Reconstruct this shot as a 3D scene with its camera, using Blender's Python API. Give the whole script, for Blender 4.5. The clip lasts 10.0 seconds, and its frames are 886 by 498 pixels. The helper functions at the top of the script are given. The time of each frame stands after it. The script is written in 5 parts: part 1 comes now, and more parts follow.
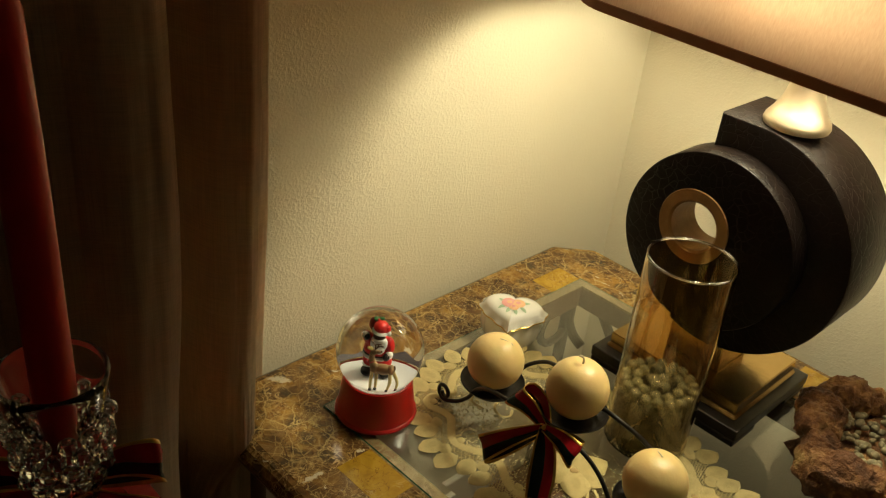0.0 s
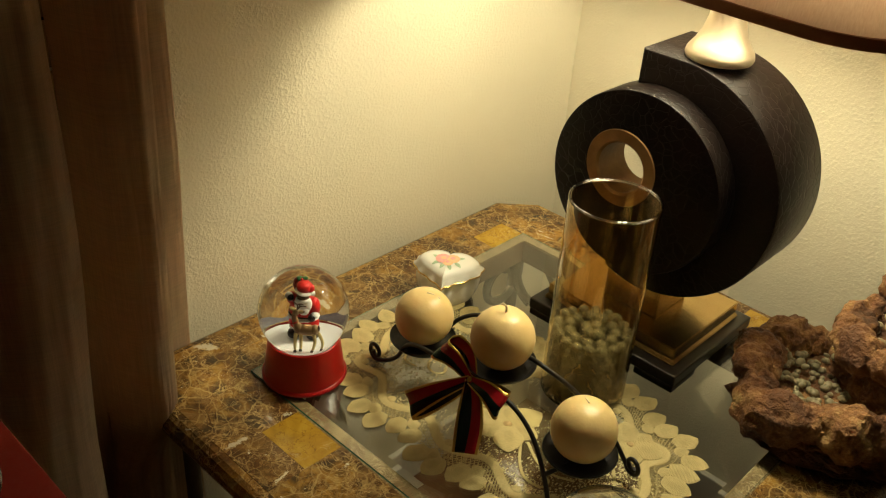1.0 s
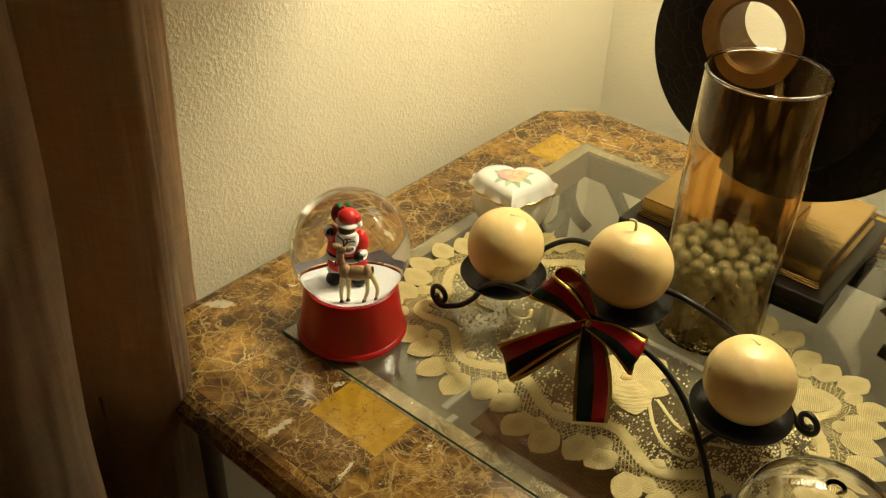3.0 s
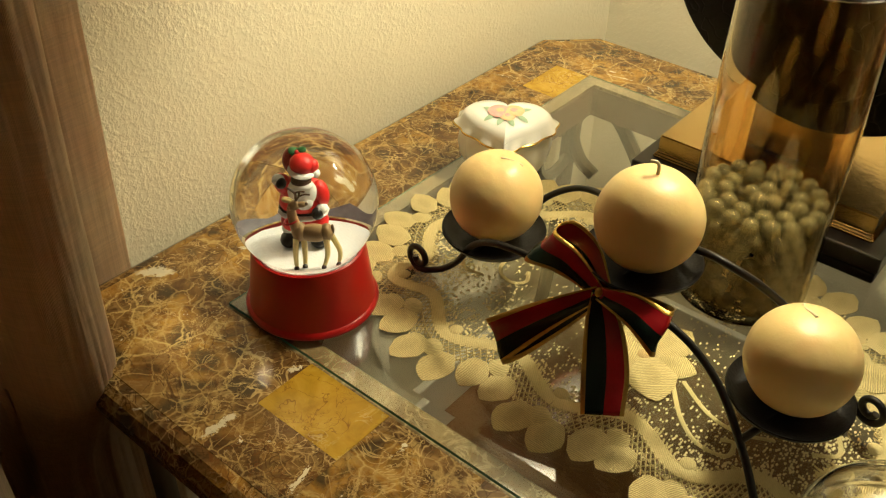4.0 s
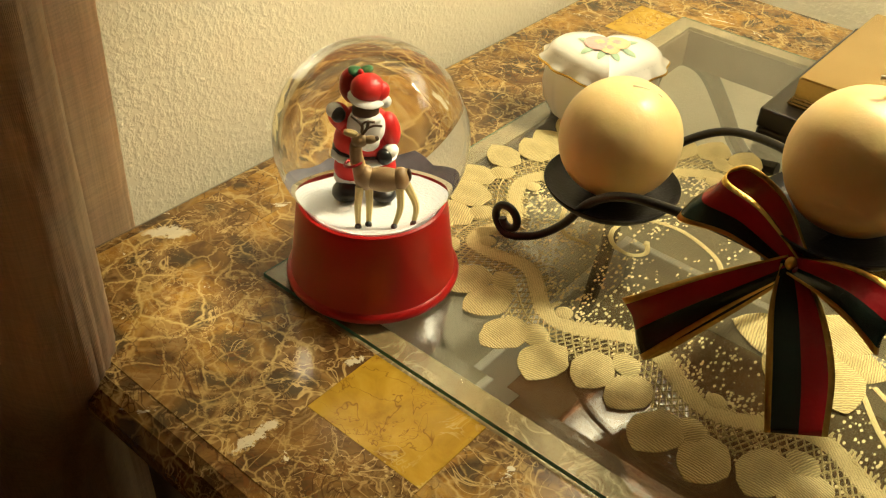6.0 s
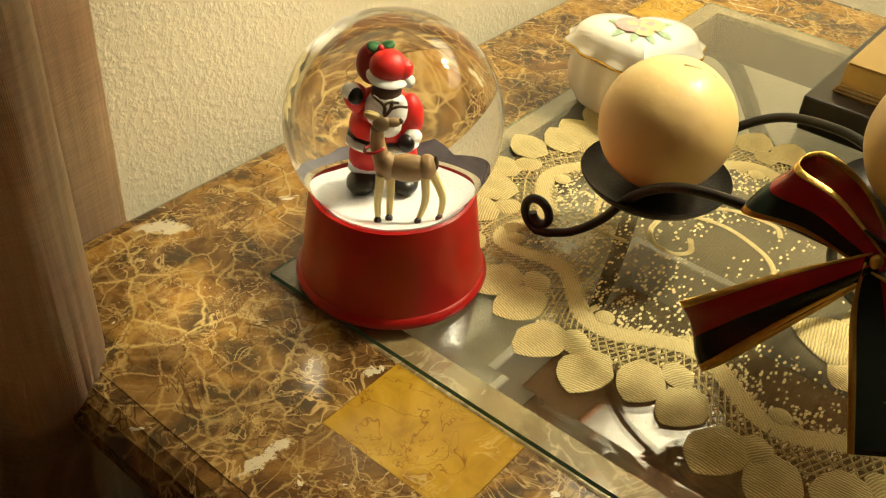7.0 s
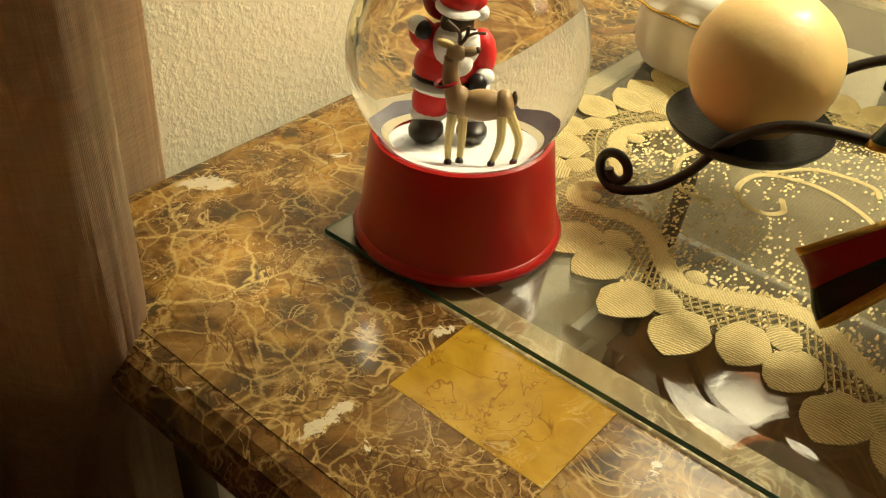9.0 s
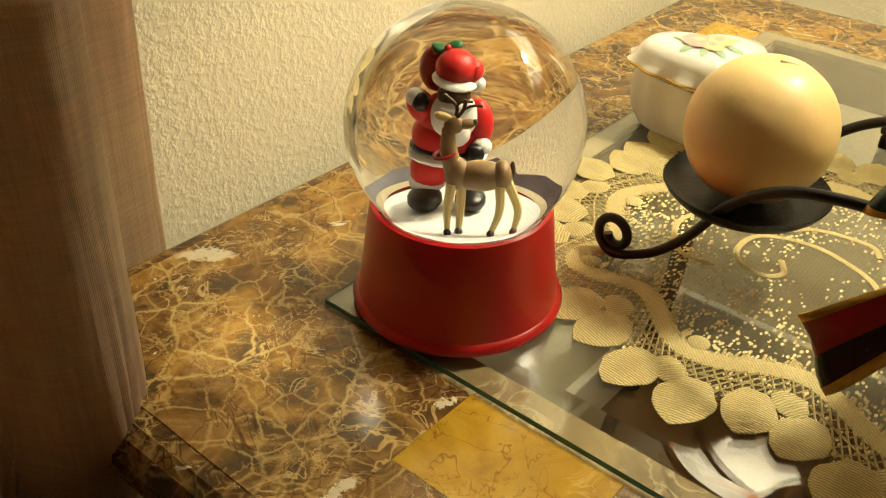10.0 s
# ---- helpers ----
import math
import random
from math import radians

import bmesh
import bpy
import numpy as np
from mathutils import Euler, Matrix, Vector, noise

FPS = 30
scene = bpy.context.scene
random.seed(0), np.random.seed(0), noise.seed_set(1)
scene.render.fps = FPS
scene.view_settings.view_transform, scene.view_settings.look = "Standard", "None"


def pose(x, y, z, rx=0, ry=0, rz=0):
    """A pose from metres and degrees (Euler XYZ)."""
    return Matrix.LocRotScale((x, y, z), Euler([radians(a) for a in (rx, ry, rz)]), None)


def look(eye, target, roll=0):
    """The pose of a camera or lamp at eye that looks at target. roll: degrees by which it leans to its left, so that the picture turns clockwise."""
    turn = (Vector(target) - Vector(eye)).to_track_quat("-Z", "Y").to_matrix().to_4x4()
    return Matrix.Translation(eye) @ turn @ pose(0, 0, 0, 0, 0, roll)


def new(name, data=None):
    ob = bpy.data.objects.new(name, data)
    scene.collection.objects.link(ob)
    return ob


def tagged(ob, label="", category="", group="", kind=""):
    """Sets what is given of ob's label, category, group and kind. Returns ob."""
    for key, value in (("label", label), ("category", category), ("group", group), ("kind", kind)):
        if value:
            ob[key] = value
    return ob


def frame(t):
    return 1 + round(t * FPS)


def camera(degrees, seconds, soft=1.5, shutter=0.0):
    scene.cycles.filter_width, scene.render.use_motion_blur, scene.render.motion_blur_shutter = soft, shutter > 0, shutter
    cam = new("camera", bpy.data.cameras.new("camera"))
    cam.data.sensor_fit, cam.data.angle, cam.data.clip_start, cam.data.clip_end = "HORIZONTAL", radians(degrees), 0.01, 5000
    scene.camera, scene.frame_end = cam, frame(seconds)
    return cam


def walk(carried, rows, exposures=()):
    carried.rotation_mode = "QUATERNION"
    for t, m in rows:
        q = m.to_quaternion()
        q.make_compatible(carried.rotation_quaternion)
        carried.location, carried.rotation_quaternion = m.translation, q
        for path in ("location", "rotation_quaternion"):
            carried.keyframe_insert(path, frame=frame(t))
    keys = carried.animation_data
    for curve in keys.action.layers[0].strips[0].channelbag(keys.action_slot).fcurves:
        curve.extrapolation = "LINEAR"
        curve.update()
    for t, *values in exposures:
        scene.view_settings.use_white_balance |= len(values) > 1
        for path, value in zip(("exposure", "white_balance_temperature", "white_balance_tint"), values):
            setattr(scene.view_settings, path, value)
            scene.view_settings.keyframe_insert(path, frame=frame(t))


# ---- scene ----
cam = camera(52.2, 10.0, soft=1.2)
PATH = [
    (0, (0.736, -0.594, 1.398), (-0.445, 0.677, 0.403), 6.5),
    (0.5, (0.77, -0.533, 1.384), (-0.387, 0.729, 0.349), 5.5),
    (1, (0.787, -0.522, 1.359), (-0.357, 0.752, 0.325), 4.3),
    (1.5, (0.725, -0.542, 1.313), (-0.388, 0.728, 0.242), 3.8),
    (2, (0.622, -0.555, 1.281), (-0.427, 0.735, 0.169), 3.6),
    (2.5, (0.586, -0.523, 1.243), (-0.439, 0.777, 0.12), 3.0),
    (2.7, (0.575, -0.492, 1.218), (-0.466, 0.799, 0.1), 2.7),
    (3.8, (0.508, -0.338, 1.118), (-0.494, 0.894, -0.098), 1.3),
    (4, (0.492, -0.327, 1.099), (-0.505, 0.903, -0.124), 1.4),
    (4.5, (0.46, -0.307, 1.065), (-0.563, 0.887, -0.172), 0.4),
    (5, (0.425, -0.301, 1.027), (-0.587, 0.906, -0.206), 1.2),
    (5.2, (0.408, -0.297, 1.018), (-0.591, 0.917, -0.218), 1.8),
    (6.3, (0.349, -0.262, 0.962), (-0.629, 0.968, -0.275), 2.9),
    (6.5, (0.34, -0.256, 0.957), (-0.636, 0.972, -0.283), 2.9),
    (7, (0.32, -0.254, 0.937), (-0.642, 0.992, -0.296), 3.5),
    (7.5, (0.308, -0.255, 0.926), (-0.654, 1.0, -0.299), 3.6),
    (8, (0.303, -0.254, 0.919), (-0.687, 0.986, -0.298), 3.0),
    (8.5, (0.294, -0.256, 0.898), (-0.713, 0.976, -0.314), 2.7),
    (9, (0.29, -0.258, 0.881), (-0.717, 0.982, -0.323), 3.0),
    (9.5, (0.293, -0.249, 0.886), (-0.718, 1.019, -0.286), 2.8),
    (10, (0.286, -0.254, 0.888), (-0.766, 1.034, -0.224), 1.9),
]
walk(cam, [(t, look(eye, target, roll)) for t, eye, target, roll in PATH],
     exposures=[(0.0, -0.45), (1.0, -0.32), (1.5, -0.12), (2.5, 0.04), (4.5, 0.28), (5.2, 0.4), (6.5, 0.48), (7.5, 0.53), (9.0, 0.53), (10.0, 0.5)])

# ---- world and light ----
world = bpy.data.worlds.new("night_room")
world.use_nodes = True
world.node_tree.nodes["Background"].inputs[0].default_value = (1.0, 0.72, 0.42, 1)
world.node_tree.nodes["Background"].inputs[1].default_value = 0.002
scene.world = world

GLASS_TOP = 0.604
BULB = Vector((0.31, 0.475, 1.268))
lamp_data = bpy.data.lights.new("bulb_light", "POINT")
lamp_data.energy, lamp_data.color, lamp_data.shadow_soft_size = 12.3, (1.0, 0.93, 0.63), 0.06
bulb_light = new("bulb_light", lamp_data)
bulb_light.location = BULB


# ---- material helpers ----
def node(m, kind, ins=None, operation="", data_type="", blend_type="", feature="", bands_direction=""):
    n = m.node_tree.nodes.new(kind)
    if operation:
        n.operation = operation
    if data_type:
        n.data_type = data_type
    if blend_type:
        n.blend_type = blend_type
    if feature:
        n.feature = feature
    if bands_direction:
        n.bands_direction = bands_direction
    for k, v in (ins or {}).items():
        if isinstance(v, bpy.types.NodeSocket):
            m.node_tree.links.new(v, n.inputs[k])
        else:
            n.inputs[k].default_value = v
    return n


def base_mat(name, color=(0.8, 0.8, 0.8), rough=0.5, metal=0.0, **ins):
    m = bpy.data.materials.new(name)
    m.use_nodes = True
    b = m.node_tree.nodes["Principled BSDF"]
    b.inputs["Base Color"].default_value = (*color, 1)
    b.inputs["Roughness"].default_value = rough
    b.inputs["Metallic"].default_value = metal
    for k, v in ins.items():
        b.inputs[k.replace("_", " ")].default_value = v
    return m, b


def where(m):
    return node(m, "ShaderNodeNewGeometry").outputs["Position"]


def noise_tex(m, scale, detail=4.0, rough=0.55, vec=None, distort=0.0):
    n = node(m, "ShaderNodeTexNoise", {"Scale": scale, "Detail": detail, "Roughness": rough, "Distortion": distort})
    m.node_tree.links.new(vec if vec else where(m), n.inputs["Vector"])
    return n


def ramp(m, fac, stops):
    n = node(m, "ShaderNodeValToRGB", {0: fac})
    el = n.color_ramp.elements
    while len(el) < len(stops):
        el.new(0.5)
    for e, (p, c) in zip(el, stops):
        e.position, e.color = p, (*c, 1)
    return n.outputs["Color"]


def mix(m, fac, a, b, blend="MIX"):
    n = node(m, "ShaderNodeMix", data_type="RGBA", blend_type=blend)
    for i, v in ((0, fac), (6, a), (7, b)):
        if isinstance(v, bpy.types.NodeSocket):
            m.node_tree.links.new(v, n.inputs[i])
        else:
            n.inputs[i].default_value = v if i == 0 else (*v, 1)
    return n.outputs[2]


def bump(m, b, height, strength=0.3, dist=0.001):
    n = node(m, "ShaderNodeBump", {"Strength": strength, "Distance": dist, "Height": height})
    m.node_tree.links.new(n.outputs[0], b.inputs["Normal"])


def link(m, out, b, name):
    m.node_tree.links.new(out, b.inputs[name])


def varied(name, c1, c2, scale, rough=0.5, metal=0.0, bumps=(0, 0), **ins):
    """A surface that varies between two colours, with fine relief."""
    m, b = base_mat(name, c1, rough, metal, **ins)
    n1, n2 = noise_tex(m, scale), noise_tex(m, scale * 9)
    link(m, mix(m, n1.outputs[0], c1, c2), b, "Base Color")
    rr = node(m, "ShaderNodeMapRange", {"Value": n2.outputs[0], "To Min": rough * 0.75, "To Max": min(1, rough * 1.25)})
    link(m, rr.outputs[0], b, "Roughness")
    if bumps[0]:
        bump(m, b, noise_tex(m, bumps[0]).outputs[0], 0.5, bumps[1])
    return m


# ---- materials ----
def wall_paint(name, color):
    m, b = base_mat(name, color, 0.75)
    a, c = noise_tex(m, 240, 3.0, 0.5), noise_tex(m, 3)
    dark = tuple(v * 0.9 for v in color)
    link(m, mix(m, c.outputs[0], dark, color), b, "Base Color")
    r = node(m, "ShaderNodeMapRange", {"Value": a.outputs[0], "From Min": 0.42, "From Max": 0.68})
    bump(m, b, r.outputs[0], 0.36, 0.0014)
    return m


def marble(name, kind):
    """Polished brown marble: dark islands in a web of tan veins, golden patches; each piece is cut from another place."""
    m, b = base_mat(name, (0.3, 0.18, 0.06), 0.16)
    info = node(m, "ShaderNodeObjectInfo").outputs["Random"]
    k = node(m, "ShaderNodeMath", {0: info, 1: 7.0}, operation="MULTIPLY").outputs[0]
    comb = node(m, "ShaderNodeCombineXYZ", {0: k, 1: k, 2: k}).outputs[0]
    v = node(m, "ShaderNodeVectorMath", {0: where(m), 1: comb}, operation="ADD").outputs[0]

    def warped(scale, amount):
        w = node(m, "ShaderNodeVectorMath", {0: noise_tex(m, scale, 4.0, 0.6, v).outputs[1], 1: (amount, amount, amount)}, operation="MULTIPLY").outputs[0]
        return node(m, "ShaderNodeVectorMath", {0: v, 1: w}, operation="ADD").outputs[0]

    def web(vec, scale, width, strength, zone_scale, lo, hi):
        c = node(m, "ShaderNodeTexVoronoi", {"Vector": vec, "Scale": scale}, feature="DISTANCE_TO_EDGE").outputs[0]
        f = node(m, "ShaderNodeMapRange", {"Value": c, "From Min": 0.0, "From Max": width, "To Min": strength, "To Max": 0.0}, ).outputs[0]
        z = node(m, "ShaderNodeMapRange", {"Value": noise_tex(m, zone_scale, 3.0, 0.5, v).outputs[0], "From Min": lo, "From Max": hi}).outputs[0]
        return node(m, "ShaderNodeMath", {0: f, 1: z}, operation="MULTIPLY").outputs[0]

    def ridge(scale, width, strength, zone_scale, lo, hi):
        """Thin winding veins along a noise's middle level."""
        n = noise_tex(m, scale, 3.0, 0.6, v, 1.2).outputs[0]
        d = node(m, "ShaderNodeMath", {0: n, 1: 0.5}, operation="SUBTRACT").outputs[0]
        d = node(m, "ShaderNodeMath", {0: d}, operation="ABSOLUTE").outputs[0]
        f = node(m, "ShaderNodeMapRange", {"Value": d, "From Min": 0.0, "From Max": width, "To Min": strength, "To Max": 0.0}).outputs[0]
        z = node(m, "ShaderNodeMapRange", {"Value": noise_tex(m, zone_scale, 3.0, 0.5, v).outputs[0], "From Min": lo, "From Max": hi}).outputs[0]
        return node(m, "ShaderNodeMath", {0: f, 1: z}, operation="MULTIPLY").outputs[0]

    soft = warped(14, 0.03)
    tight = warped(45, 0.012)
    clouds = noise_tex(m, 24, 6.0, 0.62, v, 0.8).outputs[0]
    patches = noise_tex(m, 8, 3.0, 0.5, v, 0.5).outputs[0]
    if kind == "gold":
        col = ramp(m, clouds, [(0.25, (0.27, 0.13, 0.012)), (0.48, (0.47, 0.27, 0.022)), (0.7, (0.6, 0.38, 0.05))])
        col = mix(m, ridge(30, 0.012, 0.85, 20, 0.46, 0.54), col, (0.2, 0.085, 0.012))
        col = mix(m, ridge(70, 0.02, 0.7, 30, 0.5, 0.58), col, (0.24, 0.1, 0.015))
        col = mix(m, ridge(50, 0.03, 0.5, 25, 0.5, 0.6), col, (0.7, 0.52, 0.2))
    elif kind == "pale":
        col = ramp(m, clouds, [(0.3, (0.1, 0.065, 0.03)), (0.5, (0.19, 0.13, 0.06)), (0.7, (0.3, 0.22, 0.11))])
        col = mix(m, ridge(45, 0.04, 0.7, 20, 0.42, 0.55), col, (0.45, 0.35, 0.2))
        col = mix(m, ridge(60, 0.03, 0.8, 14, 0.5, 0.58), col, (0.07, 0.04, 0.018))
    else:
        col = ramp(m, clouds, [(0.32, (0.045, 0.022, 0.009)), (0.45, (0.105, 0.052, 0.018)), (0.56, (0.18, 0.093, 0.027)), (0.7, (0.3, 0.16, 0.04))])
        gold = ramp(m, noise_tex(m, 60, 6.0, 0.7, v, 0.6).outputs[0], [(0.35, (0.14, 0.06, 0.014)), (0.5, (0.36, 0.18, 0.03)), (0.66, (0.5, 0.29, 0.06))])
        pf = node(m, "ShaderNodeMapRange", {"Value": patches, "From Min": 0.52, "From Max": 0.58, "To Max": 0.85}).outputs[0]
        col = mix(m, pf, col, gold)
        isl = node(m, "ShaderNodeTexVoronoi", {"Vector": soft, "Scale": 38.0}, feature="DISTANCE_TO_EDGE").outputs[0]
        dk = node(m, "ShaderNodeMapRange", {"Value": isl, "From Min": 0.08, "From Max": 0.3, "To Max": 0.85}).outputs[0]
        dz_ = node(m, "ShaderNodeMapRange", {"Value": noise_tex(m, 13, 2.0, 0.5, v).outputs[0], "From Min": 0.47, "From Max": 0.54}).outputs[0]
        col = mix(m, node(m, "ShaderNodeMath", {0: dk, 1: dz_}, operation="MULTIPLY").outputs[0], col, (0.06, 0.042, 0.022))
        col = mix(m, web(soft, 38.0, 0.08, 0.5, 13, 0.42, 0.52), col, (0.34, 0.21, 0.075))
        col = mix(m, web(tight, 52.0, 0.05, 0.8, 11, 0.44, 0.5), col, (0.44, 0.29, 0.1))
        col = mix(m, web(warped(24, 0.02), 23.0, 0.028, 0.9, 8, 0.45, 0.52), col, (0.55, 0.38, 0.14))
        col = mix(m, web(warped(70, 0.01), 95.0, 0.06, 0.7, 17, 0.5, 0.56), col, (0.05, 0.02, 0.007))
        col = mix(m, ridge(19, 0.012, 0.9, 9, 0.45, 0.55), col, (0.42, 0.27, 0.1))
        col = mix(m, ridge(37, 0.02, 0.95, 14, 0.4, 0.52), col, (0.56, 0.38, 0.15))
        col = mix(m, ridge(85, 0.028, 0.75, 21, 0.46, 0.58), col, (0.4, 0.25, 0.09))
        col = mix(m, ridge(26, 0.012, 0.9, 12, 0.5, 0.56), col, (0.06, 0.022, 0.008))
        col = mix(m, ridge(55, 0.02, 0.7, 10, 0.52, 0.58), col, (0.16, 0.06, 0.015))
        pale = node(m, "ShaderNodeMapRange", {"Value": noise_tex(m, 17, 6.0, 0.7, v, 1.6).outputs[0], "From Min": 0.655, "From Max": 0.67}).outputs[0]
        col = mix(m, pale, col, (0.7, 0.62, 0.44))
        # pale fossil inclusions: middle, half length, half width, turn
        ragged = noise_tex(m, 130, 5.0, 0.7).outputs[1]
        ragged = node(m, "ShaderNodeVectorMath", {0: ragged, 1: (0.5, 0.5, 0.5)}, operation="SUBTRACT").outputs[0]
        ragged = node(m, "ShaderNodeVectorMath", {0: ragged, 1: (0.02, 0.02, 0.0)}, operation="MULTIPLY").outputs[0]
        for fx, fy, fl, fw, fa in ((-0.083, -0.013, 0.018, 0.0065, 0.75), (0.0955, -0.089, 0.018, 0.003, 1.57), (0.095, -0.014, 0.007, 0.003, 1.1)):
            q = node(m, "ShaderNodeVectorMath", {0: where(m), 1: (fx, fy, 0.598)}, operation="SUBTRACT").outputs[0]
            q = node(m, "ShaderNodeVectorMath", {0: q, 1: ragged}, operation="ADD").outputs[0]
            q = node(m, "ShaderNodeVectorRotate", {"Vector": q, "Angle": -fa}).outputs[0]
            q = node(m, "ShaderNodeVectorMath", {0: q, 1: (1 / fl, 1 / fw, 0.0)}, operation="MULTIPLY").outputs[0]
            d = node(m, "ShaderNodeVectorMath", {0: q}, operation="LENGTH").outputs["Value"]
            f = node(m, "ShaderNodeMapRange", {"Value": d, "From Min": 0.75, "From Max": 1.0, "To Min": 0.85, "To Max": 0.0}).outputs[0]
            col = mix(m, f, col, (0.66, 0.58, 0.42))
    tint = node(m, "ShaderNodeMapRange", {"Value": info, "To Min": 0.78, "To Max": 1.02}).outputs[0]
    col = mix_mul(m, col, node(m, "ShaderNodeCombineXYZ", {0: tint, 1: tint, 2: tint}).outputs[0])
    link(m, col, b, "Base Color")
    rg = node(m, "ShaderNodeMapRange", {"Value": noise_tex(m, 40).outputs[0], "To Min": 0.1, "To Max": 0.28})
    link(m, rg.outputs[0], b, "Roughness")
    bump(m, b, noise_tex(m, 14, 2.0).outputs[0], 0.12, 0.002)
    return m


def mix_mul(m, a, bsock):
    n = node(m, "ShaderNodeMix", {0: 1.0}, data_type="RGBA", blend_type="MULTIPLY")
    m.node_tree.links.new(a, n.inputs[6])
    m.node_tree.links.new(bsock, n.inputs[7])
    return n.outputs[2]


def clear_glass(name, color=(1, 1, 1), ior=1.5, rough=0.0):
    m, b = base_mat(name, color, rough, 0.0, Transmission_Weight=1.0, IOR=ior)
    return m


def linen(name, color):
    """Thin woven curtain cloth that lets some light and sight through."""
    m, b = base_mat(name, color, 0.9, 0.0, Specular_IOR_Level=0.05)
    nt, out = m.node_tree, m.node_tree.nodes["Material Output"]
    p = where(m)
    warp = node(m, "ShaderNodeTexWave", {"Vector": p, "Scale": 420.0, "Distortion": 2.0, "Detail": 2.0}, bands_direction="Y")
    weft = node(m, "ShaderNodeTexWave", {"Vector": p, "Scale": 420.0, "Distortion": 2.0, "Detail": 2.0}, bands_direction="Z")
    stretch = node(m, "ShaderNodeVectorMath", {0: p, 1: (60.0, 110.0, 10.0)}, operation="MULTIPLY").outputs[0]
    slub = noise_tex(m, 1.6, 4.0, 0.6, stretch)
    patch = noise_tex(m, 7.0, 4.0)
    dark = tuple(v * 0.8 for v in color)
    col = mix(m, slub.outputs[0], dark, color)
    rub = node(m, "ShaderNodeMapRange", {"Value": patch.outputs[0], "From Min": 0.45, "From Max": 0.65, "To Max": 0.45}).outputs[0]
    col = mix(m, rub, col, tuple(min(1, v * 1.25) for v in color))
    yarn = node(m, "ShaderNodeVectorMath", {0: p, 1: (500.0, 900.0, 14.0)}, operation="MULTIPLY").outputs[0]
    yarn2 = node(m, "ShaderNodeVectorMath", {0: p, 1: (30.0, 30.0, 900.0)}, operation="MULTIPLY").outputs[0]
    y = node(m, "ShaderNodeMath", {0: noise_tex(m, 1.0, 2.0, 0.5, yarn).outputs[0], 1: noise_tex(m, 1.0, 2.0, 0.5, yarn2).outputs[0]}, operation="ADD").outputs[0]
    y = node(m, "ShaderNodeMapRange", {"Value": y, "From Min": 0.8, "From Max": 1.25, "To Min": 0.0, "To Max": 0.36}).outputs[0]
    col = mix(m, y, col, tuple(v * 0.5 for v in color))
    link(m, col, b, "Base Color")
    h = node(m, "ShaderNodeMath", {0: warp.outputs[1], 1: weft.outputs[1]}, operation="ADD").outputs[0]
    crease = noise_tex(m, 1.0, 4.0, 0.6, node(m, "ShaderNodeVectorMath", {0: p, 1: (30.0, 30.0, 55.0)}, operation="MULTIPLY").outputs[0], 0.8).outputs[0]
    crease = node(m, "ShaderNodeMath", {0: crease, 1: 2.5}, operation="MULTIPLY").outputs[0]
    h2 = node(m, "ShaderNodeMath", {0: slub.outputs[0], 1: 2.5, 2: crease}, operation="MULTIPLY_ADD").outputs[0]
    bump(m, b, node(m, "ShaderNodeMath", {0: h, 1: h2}, operation="ADD").outputs[0], 0.8, 0.0018)
    tl = node(m, "ShaderNodeBsdfTranslucent", {"Color": col})
    ms = node(m, "ShaderNodeMixShader", {0: 0.54})
    tr = node(m, "ShaderNodeBsdfTransparent")
    ms2 = node(m, "ShaderNodeMixShader", {0: 0.12})
    nt.links.new(b.outputs[0], ms.inputs[1]), nt.links.new(tl.outputs[0], ms.inputs[2])
    nt.links.new(ms.outputs[0], ms2.inputs[1]), nt.links.new(tr.outputs[0], ms2.inputs[2])
    nt.links.new(ms2.outputs[0], out.inputs[0])
    return m


def shade_cloth(name):
    m, b = base_mat(name, (0.72, 0.58, 0.42), 0.8)
    nt, out = m.node_tree, m.node_tree.nodes["Material Output"]
    s = node(m, "ShaderNodeVectorMath", {0: where(m), 1: (160.0, 160.0, 14.0)}, operation="MULTIPLY").outputs[0]
    n = noise_tex(m, 4.0, 3.0, 0.6, s)
    col = mix(m, n.outputs[0], (0.62, 0.4, 0.27), (0.84, 0.66, 0.52))
    link(m, col, b, "Base Color")
    tl = node(m, "ShaderNodeBsdfTranslucent", {"Color": col})
    ms = node(m, "ShaderNodeMixShader", {0: 0.62})
    nt.links.new(b.outputs[0], ms.inputs[1]), nt.links.new(tl.outputs[0], ms.inputs[2])
    nt.links.new(ms.outputs[0], out.inputs[0])
    bump(m, b, n.outputs[0], 0.3, 0.0006)
    return m


def lining(name):
    """White inner lining of the lampshade, a little translucent."""
    m, b = base_mat(name, (0.92, 0.9, 0.86), 0.7)
    nt, out = m.node_tree, m.node_tree.nodes["Material Output"]
    link(m, mix(m, noise_tex(m, 60).outputs[0], (0.92, 0.9, 0.86), (0.88, 0.85, 0.8)), b, "Base Color")
    tl = node(m, "ShaderNodeBsdfTranslucent", {"Color": (0.86, 0.8, 0.7, 1)})
    ms = node(m, "ShaderNodeMixShader", {0: 0.22})
    nt.links.new(b.outputs[0], ms.inputs[1]), nt.links.new(tl.outputs[0], ms.inputs[2])
    nt.links.new(ms.outputs[0], out.inputs[0])
    return m


